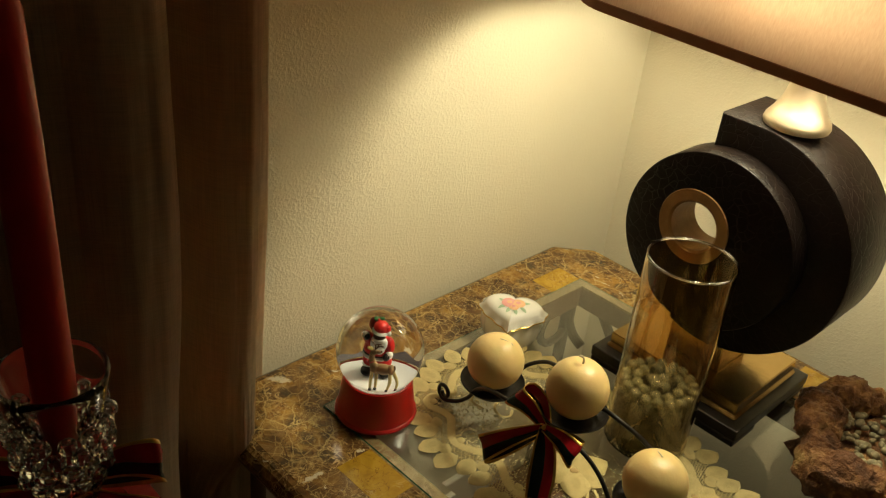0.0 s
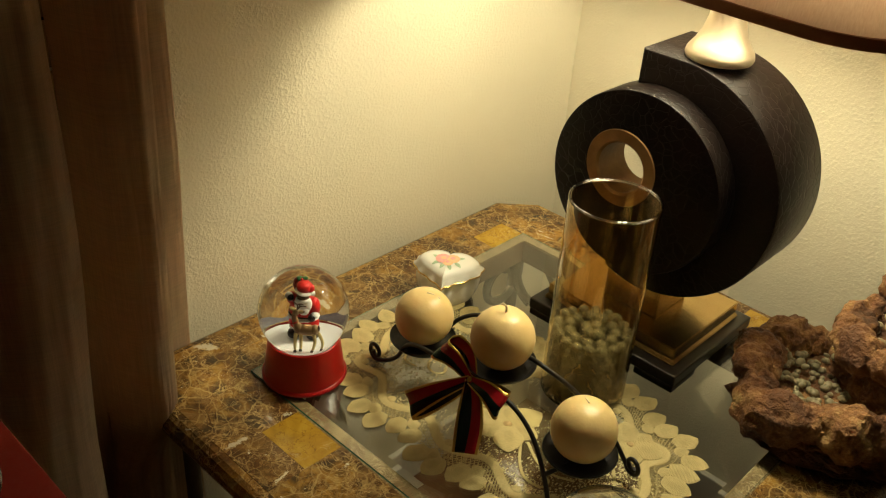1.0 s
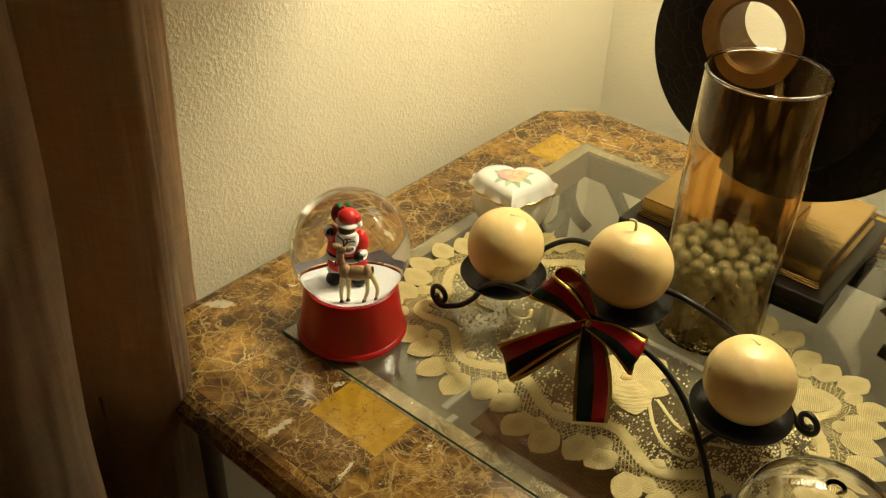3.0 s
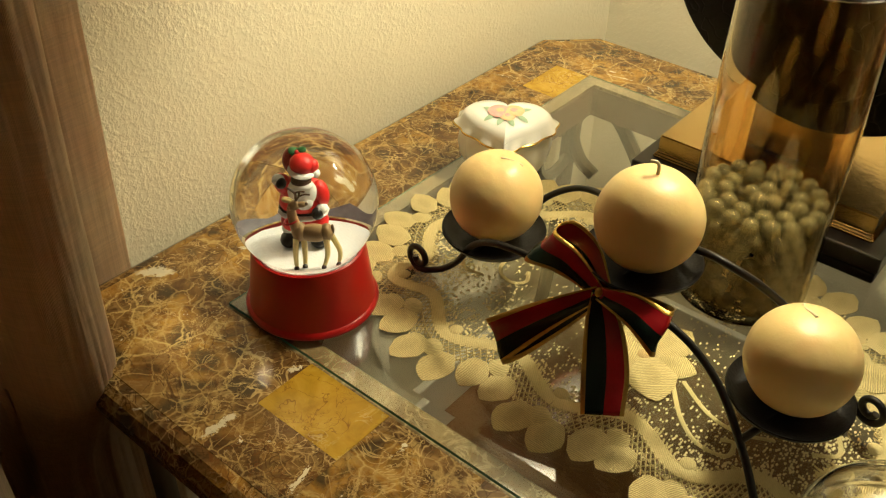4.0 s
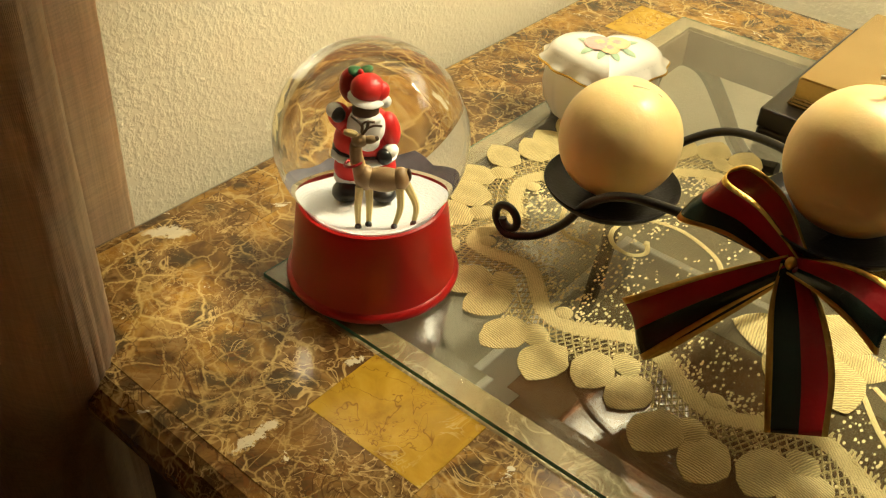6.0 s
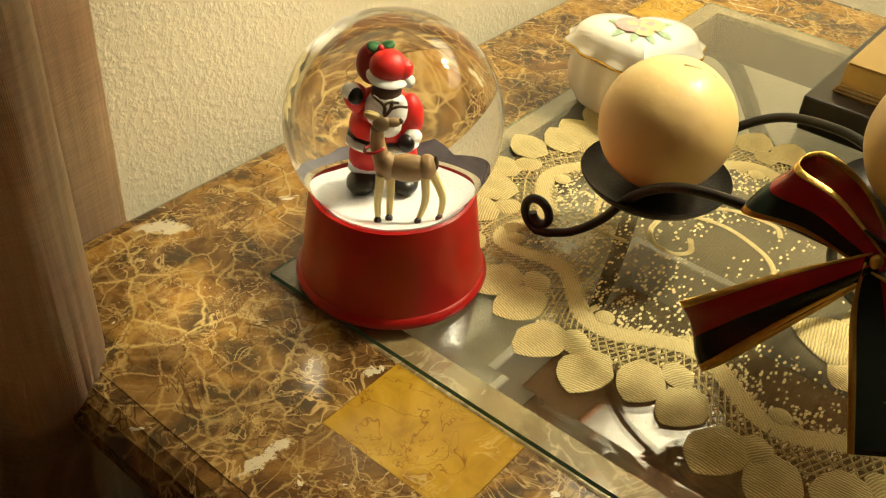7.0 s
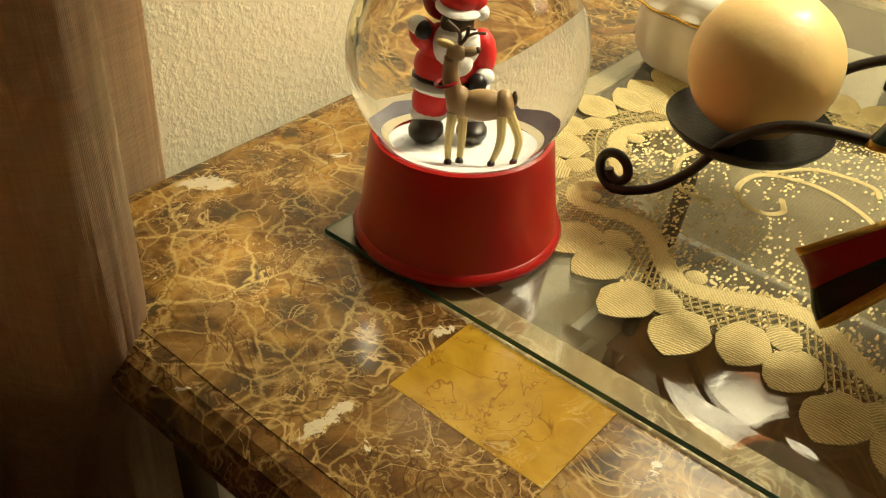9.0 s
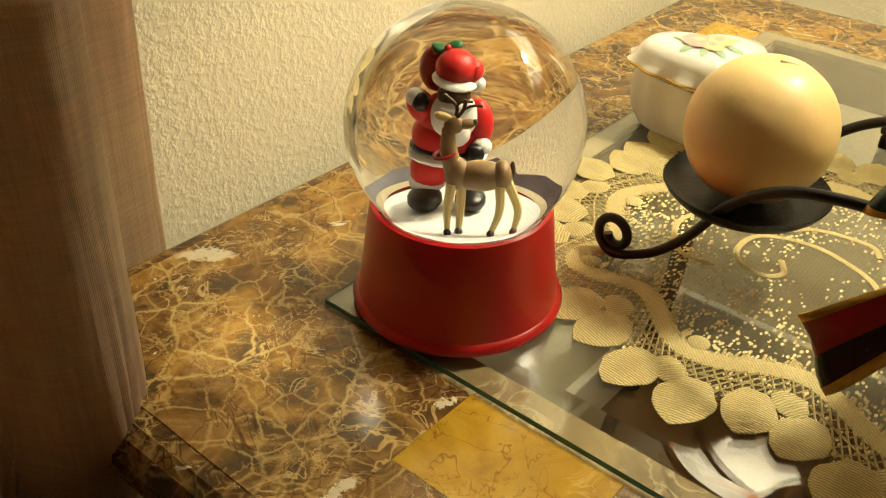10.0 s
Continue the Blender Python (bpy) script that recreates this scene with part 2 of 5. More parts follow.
def net(name, lo, hi):
    """Sheer lace ground: a fine mesh of threads with stitched dots; lo and hi bound the dots' share."""
    m, b = base_mat(name, (0.7, 0.58, 0.3), 0.8)
    nt, out = m.node_tree, m.node_tree.nodes["Material Output"]
    p = where(m)
    w1 = node(m, "ShaderNodeTexWave", {"Vector": p, "Scale": 150.0}, bands_direction="X")
    w2 = node(m, "ShaderNodeTexWave", {"Vector": p, "Scale": 150.0}, bands_direction="Y")
    mx = node(m, "ShaderNodeMath", {0: w1.outputs[1], 1: w2.outputs[1]}, operation="MAXIMUM").outputs[0]
    thread = node(m, "ShaderNodeMapRange", {"Value": mx, "From Min": 0.7, "From Max": 0.95, "To Min": 0.05, "To Max": 0.17}).outputs[0]
    flat = node(m, "ShaderNodeVectorMath", {0: p, 1: (1.0, 0.62, 0.0)}, operation="MULTIPLY").outputs[0]
    dots = node(m, "ShaderNodeTexVoronoi", {"Vector": flat, "Scale": 520.0, "Randomness": 0.9})
    size = node(m, "ShaderNodeMath", {0: dots.outputs[0], 1: 0.47}, operation="LESS_THAN").outputs[0]
    zone = node(m, "ShaderNodeMapRange", {"Value": noise_tex(m, 22, 2.0).outputs[0], "From Min": 0.35, "From Max": 0.65, "To Min": lo, "To Max": hi}).outputs[0]
    keep = node(m, "ShaderNodeSeparateColor", {0: dots.outputs[1]}).outputs[0]
    keep = node(m, "ShaderNodeMath", {0: keep, 1: zone}, operation="LESS_THAN").outputs[0]
    dot = node(m, "ShaderNodeMath", {0: size, 1: keep}, operation="MULTIPLY").outputs[0]
    fac = node(m, "ShaderNodeMath", {0: thread, 1: dot}, operation="MAXIMUM").outputs[0]
    tr = node(m, "ShaderNodeBsdfTransparent")
    ms = node(m, "ShaderNodeMixShader", {0: fac})
    nt.links.new(tr.outputs[0], ms.inputs[1]), nt.links.new(b.outputs[0], ms.inputs[2])
    nt.links.new(ms.outputs[0], out.inputs[0])
    return m


def embroidery(name, c1, c2):
    m, b = base_mat(name, c1, 0.75)
    n = noise_tex(m, 90, 3.0)
    link(m, mix(m, n.outputs[0], c2, c1), b, "Base Color")
    w = node(m, "ShaderNodeTexWave", {"Vector": where(m), "Scale": 300.0, "Distortion": 6.0, "Detail": 2.0, "Detail Scale": 3.0}, bands_direction="DIAGONAL")
    bump(m, b, w.outputs[1], 0.45, 0.0005)
    # shade between threads painted in: the bump's low parts take a darker colour
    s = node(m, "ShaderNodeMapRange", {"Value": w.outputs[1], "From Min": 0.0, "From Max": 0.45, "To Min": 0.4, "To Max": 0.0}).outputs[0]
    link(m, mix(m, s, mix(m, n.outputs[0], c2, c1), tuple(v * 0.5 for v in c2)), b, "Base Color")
    return m


def stitched(name, c1, c2):
    """Padded satin stitch: fine ridges across each leaf, shade of the grooves put into the colour, a browner heart."""
    m, b = base_mat(name, c1, 0.6)
    p = node(m, "ShaderNodeTexCoord").outputs["Object"]
    w = node(m, "ShaderNodeTexWave", {"Vector": p, "Scale": 205.0, "Distortion": 4.0, "Detail": 3.0, "Detail Scale": 2.5}, bands_direction="X").outputs[1]
    n = noise_tex(m, 70, 3.0).outputs[0]
    col = mix(m, n, c2, c1)
    q = node(m, "ShaderNodeVectorMath", {0: p, 1: (0.016, 0.0, 0.0)}, operation="SUBTRACT").outputs[0]
    q = node(m, "ShaderNodeVectorMath", {0: q, 1: (95.0, 170.0, 0.0)}, operation="MULTIPLY").outputs[0]
    d = node(m, "ShaderNodeVectorMath", {0: q}, operation="LENGTH").outputs["Value"]
    heart_f = node(m, "ShaderNodeMapRange", {"Value": d, "From Min": 0.7, "From Max": 1.1, "To Min": 0.4, "To Max": 0.0}).outputs[0]
    col = mix(m, heart_f, col, tuple(v * 0.75 for v in c2))
    # troughs between ridges coloured darker, as groove shade on top of the bump
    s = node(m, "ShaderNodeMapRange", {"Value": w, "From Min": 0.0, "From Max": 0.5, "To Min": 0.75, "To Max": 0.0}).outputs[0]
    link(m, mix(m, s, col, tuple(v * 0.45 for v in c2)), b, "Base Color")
    bump(m, b, w, 0.6, 0.0007)
    return m


M = {}
M["wall"] = wall_paint("cream_wall_paint", (0.74, 0.67, 0.5))
M["ceiling"] = wall_paint("ceiling_paint", (0.78, 0.74, 0.66))
M["white_paint"] = varied("white_trim_paint", (0.74, 0.7, 0.62), (0.66, 0.61, 0.52), 6, 0.45)
M["carpet"] = varied("brown_carpet", (0.24, 0.115, 0.042), (0.16, 0.075, 0.026), 40, 0.95, 0, (700, 0.004))
M["marble"] = marble("brown_marble", "brown")
M["gold_marble"] = marble("golden_marble", "gold")
M["pale_marble"] = marble("pale_brown_marble", "pale")
M["pane"] = clear_glass("table_glass", (0.93, 0.96, 0.94), 1.6)
M["pane_edge"] = base_mat("green_glass_edge", (0.1, 0.32, 0.22), 0.12, 0.0, Transmission_Weight=0.4, IOR=1.5)[0]
M["iron"] = varied("black_iron", (0.018, 0.016, 0.016), (0.035, 0.03, 0.027), 60, 0.42, 0.6, (500, 0.0006))
M["bronze_iron"] = varied("dark_bronze_iron", (0.16, 0.13, 0.09), (0.11, 0.09, 0.06), 40, 0.5, 0.15, (300, 0.001))
M["linen"] = linen("beige_linen", (1.0, 0.74, 0.52))
M["blind"] = varied("tan_blind_slats", (0.42, 0.3, 0.17), (0.34, 0.23, 0.12), 25, 0.6)
M["shade"] = shade_cloth("lampshade_cloth")
M["lining"] = lining("white_shade_lining")
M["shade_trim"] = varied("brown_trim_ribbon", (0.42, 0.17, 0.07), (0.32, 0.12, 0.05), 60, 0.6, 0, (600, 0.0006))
M["brass"] = varied("antique_brass", (0.56, 0.41, 0.19), (0.44, 0.3, 0.12), 30, 0.24, 1.0, (80, 0.0006))
# paler copy of the brass for the neck, the bulb's glare put into its colour
M["lit_brass"] = varied("bulb_lit_brass", (0.86, 0.77, 0.6), (0.78, 0.66, 0.45), 30, 0.42, 1.0, (80, 0.0006))
M["gold_leaf"] = varied("aged_gold_leaf", (0.34, 0.19, 0.06), (0.14, 0.07, 0.02), 45, 0.45, 0.45, (120, 0.001))


def crackle(name):
    m, b = base_mat(name, (0.012, 0.01, 0.009), 0.33, 0.0, Specular_IOR_Level=0.14)
    w = noise_tex(m, 30, 2.0)
    wv = node(m, "ShaderNodeVectorMath", {0: w.outputs[1], 1: (0.02, 0.02, 0.02)}, operation="MULTIPLY").outputs[0]
    v = node(m, "ShaderNodeVectorMath", {0: where(m), 1: wv}, operation="ADD").outputs[0]
    c = node(m, "ShaderNodeTexVoronoi", {"Vector": v, "Scale": 75.0}, feature="DISTANCE_TO_EDGE")
    r = node(m, "ShaderNodeMapRange", {"Value": c.outputs[0], "From Max": 0.06}).outputs[0]
    link(m, mix(m, noise_tex(m, 12).outputs[0], (0.005, 0.004, 0.004), (0.012, 0.007, 0.005)), b, "Base Color")
    bump(m, b, r, 0.5, 0.0006)
    return m


M["black_lacquer"] = crackle("crackled_black_lacquer")
M["black_wood"] = varied("black_wood", (0.015, 0.012, 0.01), (0.03, 0.024, 0.02), 40, 0.35)
M["wax"] = varied("ivory_wax", (0.8, 0.61, 0.29), (0.74, 0.52, 0.21), 18, 0.4, 0, (90, 0.0008), Subsurface_Weight=0.28, Subsurface_Radius=(0.014, 0.008, 0.003), Subsurface_Scale=0.45)
M["red_wax"] = varied("red_wax", (0.55, 0.012, 0.008), (0.42, 0.008, 0.006), 30, 0.4, 0, (60, 0.0005), Subsurface_Weight=0.3, Subsurface_Radius=(0.01, 0.002, 0.001), Subsurface_Scale=0.4)
M["wick"] = varied("cotton_wick", (0.75, 0.65, 0.45), (0.6, 0.5, 0.32), 300, 0.9)
M["red_plastic"] = base_mat("red_enamel", (0.38, 0.006, 0.005), 0.3)[0]
M["globe"] = clear_glass("water_filled_glass", (1, 1, 1), 1.34)
M["vase_glass"] = clear_glass("amber_vase_glass", (0.88, 0.74, 0.5), 1.4)
M["crystal"] = clear_glass("cut_crystal", (1, 1, 1), 1.52)
M["thin_crystal"] = clear_glass("thin_crystal", (1, 1, 1), 1.25)
M["marble_bead"] = base_mat("pale_glass_bead", (0.42, 0.41, 0.26), 0.02, 0.0, Transmission_Weight=0.7, IOR=1.5, Coat_Weight=1.0, Coat_Roughness=0.03)[0]
M["snow"] = varied("white_glitter_snow", (0.86, 0.86, 0.86), (0.78, 0.79, 0.82), 120, 0.5, 0, (900, 0.0008))
M["porcelain"] = varied("white_porcelain", (0.82, 0.8, 0.75), (0.76, 0.74, 0.68), 20, 0.12)
M["gilt"] = varied("gilt_rim", (0.75, 0.5, 0.14), (0.6, 0.36, 0.08), 60, 0.25, 1.0)
M["pink"] = varied("pink_enamel", (0.72, 0.24, 0.25), (0.8, 0.48, 0.42), 260, 0.2)
M["peach"] = varied("peach_enamel", (0.8, 0.4, 0.2), (0.82, 0.56, 0.36), 260, 0.2)
M["leaf_green"] = varied("green_enamel", (0.28, 0.44, 0.27), (0.48, 0.58, 0.44), 200, 0.2)
M["net"] = net("sheer_lace_net", 0.02, 0.2)
M["middle_net"] = net("dotted_lace_net", 0.2, 0.55)
M["dense_net"] = net("dense_dotted_lace_net", 0.65, 1.0)
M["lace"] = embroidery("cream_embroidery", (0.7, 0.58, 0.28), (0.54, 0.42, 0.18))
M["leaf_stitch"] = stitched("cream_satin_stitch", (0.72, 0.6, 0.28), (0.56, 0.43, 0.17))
M["lace_center"] = embroidery("tan_embroidery", (0.58, 0.41, 0.18), (0.5, 0.34, 0.14))
M["ribbon_red"] = varied("red_satin", (0.36, 0.008, 0.012), (0.22, 0.004, 0.008), 50, 0.22, 0, (400, 0.0004), Coat_Weight=0.5, Coat_Roughness=0.12)
M["ribbon_green"] = varied("green_satin", (0.004, 0.02, 0.012), (0.006, 0.007, 0.008), 50, 0.25, 0, (400, 0.0004))
M["ribbon_gold"] = varied("gold_thread", (0.7, 0.45, 0.12), (0.45, 0.26, 0.05), 300, 0.35, 1.0, (500, 0.001))
M["red_cloth"] = varied("red_tablecloth", (0.34, 0.02, 0.012), (0.27, 0.014, 0.01), 14, 0.85, 0, (500, 0.0006))
M["dark_wood"] = varied("dark_stained_wood", (0.09, 0.045, 0.02), (0.06, 0.028, 0.012), 20, 0.4)
M["bulb"] = base_mat("glowing_bulb", (1, 1, 1), 0.5, 0, Emission_Color=(1.0, 0.93, 0.63, 1), Emission_Strength=110.0)[0]


def rock_mat(name):
    m, b = base_mat(name, (0.2, 0.1, 0.06), 0.7)
    a, c, d = noise_tex(m, 22, 6.0, 0.65), noise_tex(m, 90, 5.0, 0.7), noise_tex(m, 9, 3.0)
    col = ramp(m, a.outputs[0], [(0.3, (0.03, 0.014, 0.008)), (0.47, (0.17, 0.07, 0.024)), (0.58, (0.34, 0.16, 0.055)), (0.7, (0.55, 0.36, 0.14))])
    col = mix(m, node(m, "ShaderNodeMapRange", {"Value": d.outputs[0], "From Min": 0.5, "From Max": 0.65, "To Max": 0.5}).outputs[0], col, (0.15, 0.055, 0.02))
    link(m, col, b, "Base Color")
    e = noise_tex(m, 45, 4.0, 0.7)
    h = node(m, "ShaderNodeMath", {0: c.outputs[0], 1: e.outputs[0]}, operation="ADD").outputs[0]
    bump(m, b, h, 0.9, 0.008)
    return m


M["rock"] = rock_mat("red_brown_rock")
M["pebble"] = varied("grey_green_pebbles", (0.36, 0.34, 0.2), (0.2, 0.13, 0.07), 60, 0.5, 0, (300, 0.001))


# ---- mesh helpers ----
def part(name, bm, material, parent=None, label="", smooth=True):
    """Links a bmesh as one mesh object, under a thing or a part."""
    me = bpy.data.meshes.new(name)
    bm.normal_update()
    bm.to_mesh(me)
    bm.free()
    for mt in (material if isinstance(material, (list, tuple)) else [material]):
        me.materials.append(mt)
    if smooth:
        me.polygons.foreach_set("use_smooth", [True] * len(me.polygons))
        me.set_sharp_from_angle(angle=radians(40))
    ob = new(name, me)
    if parent:
        ob.parent = parent
    if label:
        ob["label"] = label
    return ob


def thing(name, x, y, z, label, category, group="", kind="", rz=0):
    e = new(name)
    e.matrix_basis = pose(x, y, z, 0, 0, rz)
    return tagged(e, label, category, group, kind)


def box(bm, lo, hi, bevel=0.0, mi=0):
    vs = [bm.verts.new((x, y, z)) for z in (lo[2], hi[2]) for y in (lo[1], hi[1]) for x in (lo[0], hi[0])]
    fs = [bm.faces.new([vs[i] for i in q]) for q in ((0, 2, 3, 1), (4, 5, 7, 6), (0, 1, 5, 4), (2, 6, 7, 3), (0, 4, 6, 2), (1, 3, 7, 5))]
    for f in fs:
        f.material_index = mi
    if bevel:
        es = list({e for f in fs for e in f.edges})
        bmesh.ops.bevel(bm, geom=es, offset=bevel, segments=2, profile=0.5, affect="EDGES")
    return bm


def boxed(lo, hi, bevel=0.0):
    return box(bmesh.new(), lo, hi, bevel)


def lathe(profile, n=48, bm=None, mi=0, close=True, at=(0, 0, 0)):
    """Turns (radius, height) rows round z."""
    bm = bm or bmesh.new()
    rings = []
    for r, z in profile:
        if r < 1e-6:
            rings.append([bm.verts.new((at[0], at[1], at[2] + z))])
        else:
            rings.append([bm.verts.new((at[0] + r * math.cos(2 * math.pi * i / n), at[1] + r * math.sin(2 * math.pi * i / n), at[2] + z)) for i in range(n)])
    for a, b in zip(rings, rings[1:]):
        for i in range(n):
            j = (i + 1) % n
            vs = [a[i % len(a)], a[j % len(a)], b[j % len(b)], b[i % len(b)]]
            vs = list(dict.fromkeys(vs))
            if len(vs) > 2:
                bm.faces.new(vs).material_index = mi
    return bm


def spline(pts, steps=10):
    """A smooth line through the points."""
    p = [Vector(q) for q in pts]
    p = [p[0] * 2 - p[1], *p, p[-1] * 2 - p[-2]]
    out = []
    for i in range(1, len(p) - 2):
        for s in range(steps):
            t = s / steps
            a, b, c, d = p[i - 1], p[i], p[i + 1], p[i + 2]
            out.append(0.5 * (2 * b + (c - a) * t + (2 * a - 5 * b + 4 * c - d) * t * t + (3 * b - a - 3 * c + d) * t ** 3))
    return out + [p[-2]]


def tube(line, r, n=10, bm=None, mi=0, taper=None):
    bm = bm or bmesh.new()
    rings, nrm = [], None
    for i, p in enumerate(line):
        d = (line[min(i + 1, len(line) - 1)] - line[max(i - 1, 0)]).normalized()
        if nrm is None:
            nrm = d.orthogonal().normalized()
        nrm = (nrm - d * nrm.dot(d)).normalized()
        b = d.cross(nrm)
        k = r * (taper(i / (len(line) - 1)) if taper else 1)
        rings.append([bm.verts.new(p + (nrm * math.cos(2 * math.pi * j / n) + b * math.sin(2 * math.pi * j / n)) * k) for j in range(n)])
    for a, b in zip(rings, rings[1:]):
        for j in range(n):
            bm.faces.new((a[j], a[(j + 1) % n], b[(j + 1) % n], b[j])).material_index = mi
    bm.faces.new(rings[0][::-1]).material_index = mi
    bm.faces.new(rings[-1]).material_index = mi
    return bm


def ball(bm, c, r, mi=0, u=16, v=10, rot=None):
    """An ellipsoid added to bm."""
    r = (r, r, r) if isinstance(r, (int, float)) else r
    m = Matrix.Translation(c) @ (rot.to_4x4() if rot else Matrix()) @ Matrix.Diagonal((*r, 1))
    made = bmesh.ops.create_uvsphere(bm, u_segments=u, v_segments=v, radius=1, matrix=m)
    for f in {f for w in made["verts"] for f in w.link_faces}:
        f.material_index = mi
    return bm


def prism(outline, z0, z1, bm=None, mi=0, bevel=0.0):
    """An upright prism over a plan outline (counter-clockwise)."""
    bm = bm or bmesh.new()
    lo = [bm.verts.new((x, y, z0)) for x, y in outline]
    hi = [bm.verts.new((x, y, z1)) for x, y in outline]
    n = len(lo)
    fs = [bm.faces.new(lo[::-1]), bm.faces.new(hi)] + [bm.faces.new((lo[i], lo[(i + 1) % n], hi[(i + 1) % n], hi[i])) for i in range(n)]
    for f in fs:
        f.material_index = mi
    if bevel:
        bmesh.ops.bevel(bm, geom=list(fs[1].edges), offset=bevel, segments=2, profile=0.5, affect="EDGES")
    return bm


def spiral(c, r0, r1, a0, turns, up=(0, 0, 1), side=(1, 0, 0), n=26):
    """A flat curl in the plane of side and up."""
    u, s, c = Vector(up), Vector(side), Vector(c)
    return [c + (s * math.cos(a0 + turns * 2 * math.pi * i / n) + u * math.sin(a0 + turns * 2 * math.pi * i / n)) * (r0 + (r1 - r0) * i / n) for i in range(n + 1)]


# ---- room shell ----
WALL_X, CORNER_Y = -0.14, 0.835
ROOM_X, ROOM_Y, ROOM_Z = 4.2, -3.8, 2.6
bm = bmesh.new()
WIN = (-1.15, -0.06, 0.93, 2.05)
for lo, hi in (((-0.3, ROOM_Y, 0), (WALL_X, WIN[0], ROOM_Z)), ((-0.3, WIN[1], 0), (WALL_X, CORNER_Y + 0.15, ROOM_Z)),
               ((-0.3, WIN[0], 0), (WALL_X, WIN[1], WIN[2])), ((-0.3, WIN[0], WIN[3]), (WALL_X, WIN[1], ROOM_Z))):
    box(bm, lo, hi)
tagged(part("wall_west", bm, M["wall"], smooth=False), "cream painted wall with orange-peel texture", "wall", kind="structure")
tagged(part("wall_north", boxed((WALL_X, CORNER_Y, 0), (ROOM_X, CORNER_Y + 0.15, ROOM_Z)), M["wall"], smooth=False), "cream painted wall with orange-peel texture", "wall", kind="structure")
tagged(part("wall_east", boxed((ROOM_X, ROOM_Y, 0), (ROOM_X + 0.15, CORNER_Y + 0.15, ROOM_Z)), M["wall"], smooth=False), "plain cream painted wall", "wall", kind="structure")
tagged(part("wall_south", boxed((-0.3, ROOM_Y - 0.15, 0), (ROOM_X + 0.15, ROOM_Y, ROOM_Z)), M["wall"], smooth=False), "plain cream painted wall", "wall", kind="structure")
tagged(part("floor", boxed((-0.3, ROOM_Y - 0.15, -0.1), (ROOM_X + 0.15, CORNER_Y + 0.15, 0)), M["carpet"], smooth=False), "dark brown carpeted floor in shade", "floor", kind="structure")
tagged(part("ceiling", boxed((-0.3, ROOM_Y - 0.15, ROOM_Z), (ROOM_X + 0.15, CORNER_Y + 0.15, ROOM_Z + 0.1)), M["ceiling"], smooth=False), "plain white ceiling", "ceiling", kind="structure")
bm = boxed((WALL_X, ROOM_Y, 0), (WALL_X + 0.014, CORNER_Y, 0.09), 0.003)
box(bm, (WALL_X + 0.014, CORNER_Y - 0.014, 0), (ROOM_X, CORNER_Y, 0.09), 0.003)
tagged(part("baseboard", bm, M["white_paint"], smooth=False), "white painted baseboard along the walls", "baseboard", kind="structure")

# window with slatted blind behind the curtain
win = thing("window_1", -0.22, (WIN[0] + WIN[1]) / 2, WIN[2], "dark window with white frame behind a blind", "window", kind="structure")
hw, hh = (WIN[1] - WIN[0]) / 2, WIN[3] - WIN[2]
bm = bmesh.new()
for lo, hi in (((-0.02, -hw, 0), (0.02, -hw + 0.04, hh)), ((-0.02, hw - 0.04, 0), (0.02, hw, hh)), ((-0.02, -hw + 0.04, 0), (0.02, hw - 0.04, 0.04)), ((-0.02, -hw + 0.04, hh - 0.04), (0.02, hw - 0.04, hh))):
    box(bm, lo, hi, 0.002)
part("window_frame", bm, M["white_paint"], win, smooth=False)
part("pane", boxed((-0.003, -hw + 0.04, 0.04), (0.003, hw - 0.04, hh - 0.04)), base_mat("night_glass", (0.01, 0.01, 0.012), 0.05)[0], win, "dark night-time glass", smooth=False)
blind = thing("window_blind", -0.155, (WIN[0] + WIN[1]) / 2, WIN[2], "tan slatted window blind, closed, behind the curtain", "blind")
slat = None
for i in range(20):
    bm = boxed((-0.003, -hw + 0.01, -0.03), (0.003, hw - 0.01, 0.03), 0.001) if slat is None else None
    if slat is None:
        slat = part("slat", bm, M["blind"], blind, smooth=False)
        o = slat
    else:
        o = new("slat", slat.data)
        o.parent = blind
    o.matrix_basis = pose(0, 0, 0.035 + i * 0.055, 0, 22, 0)


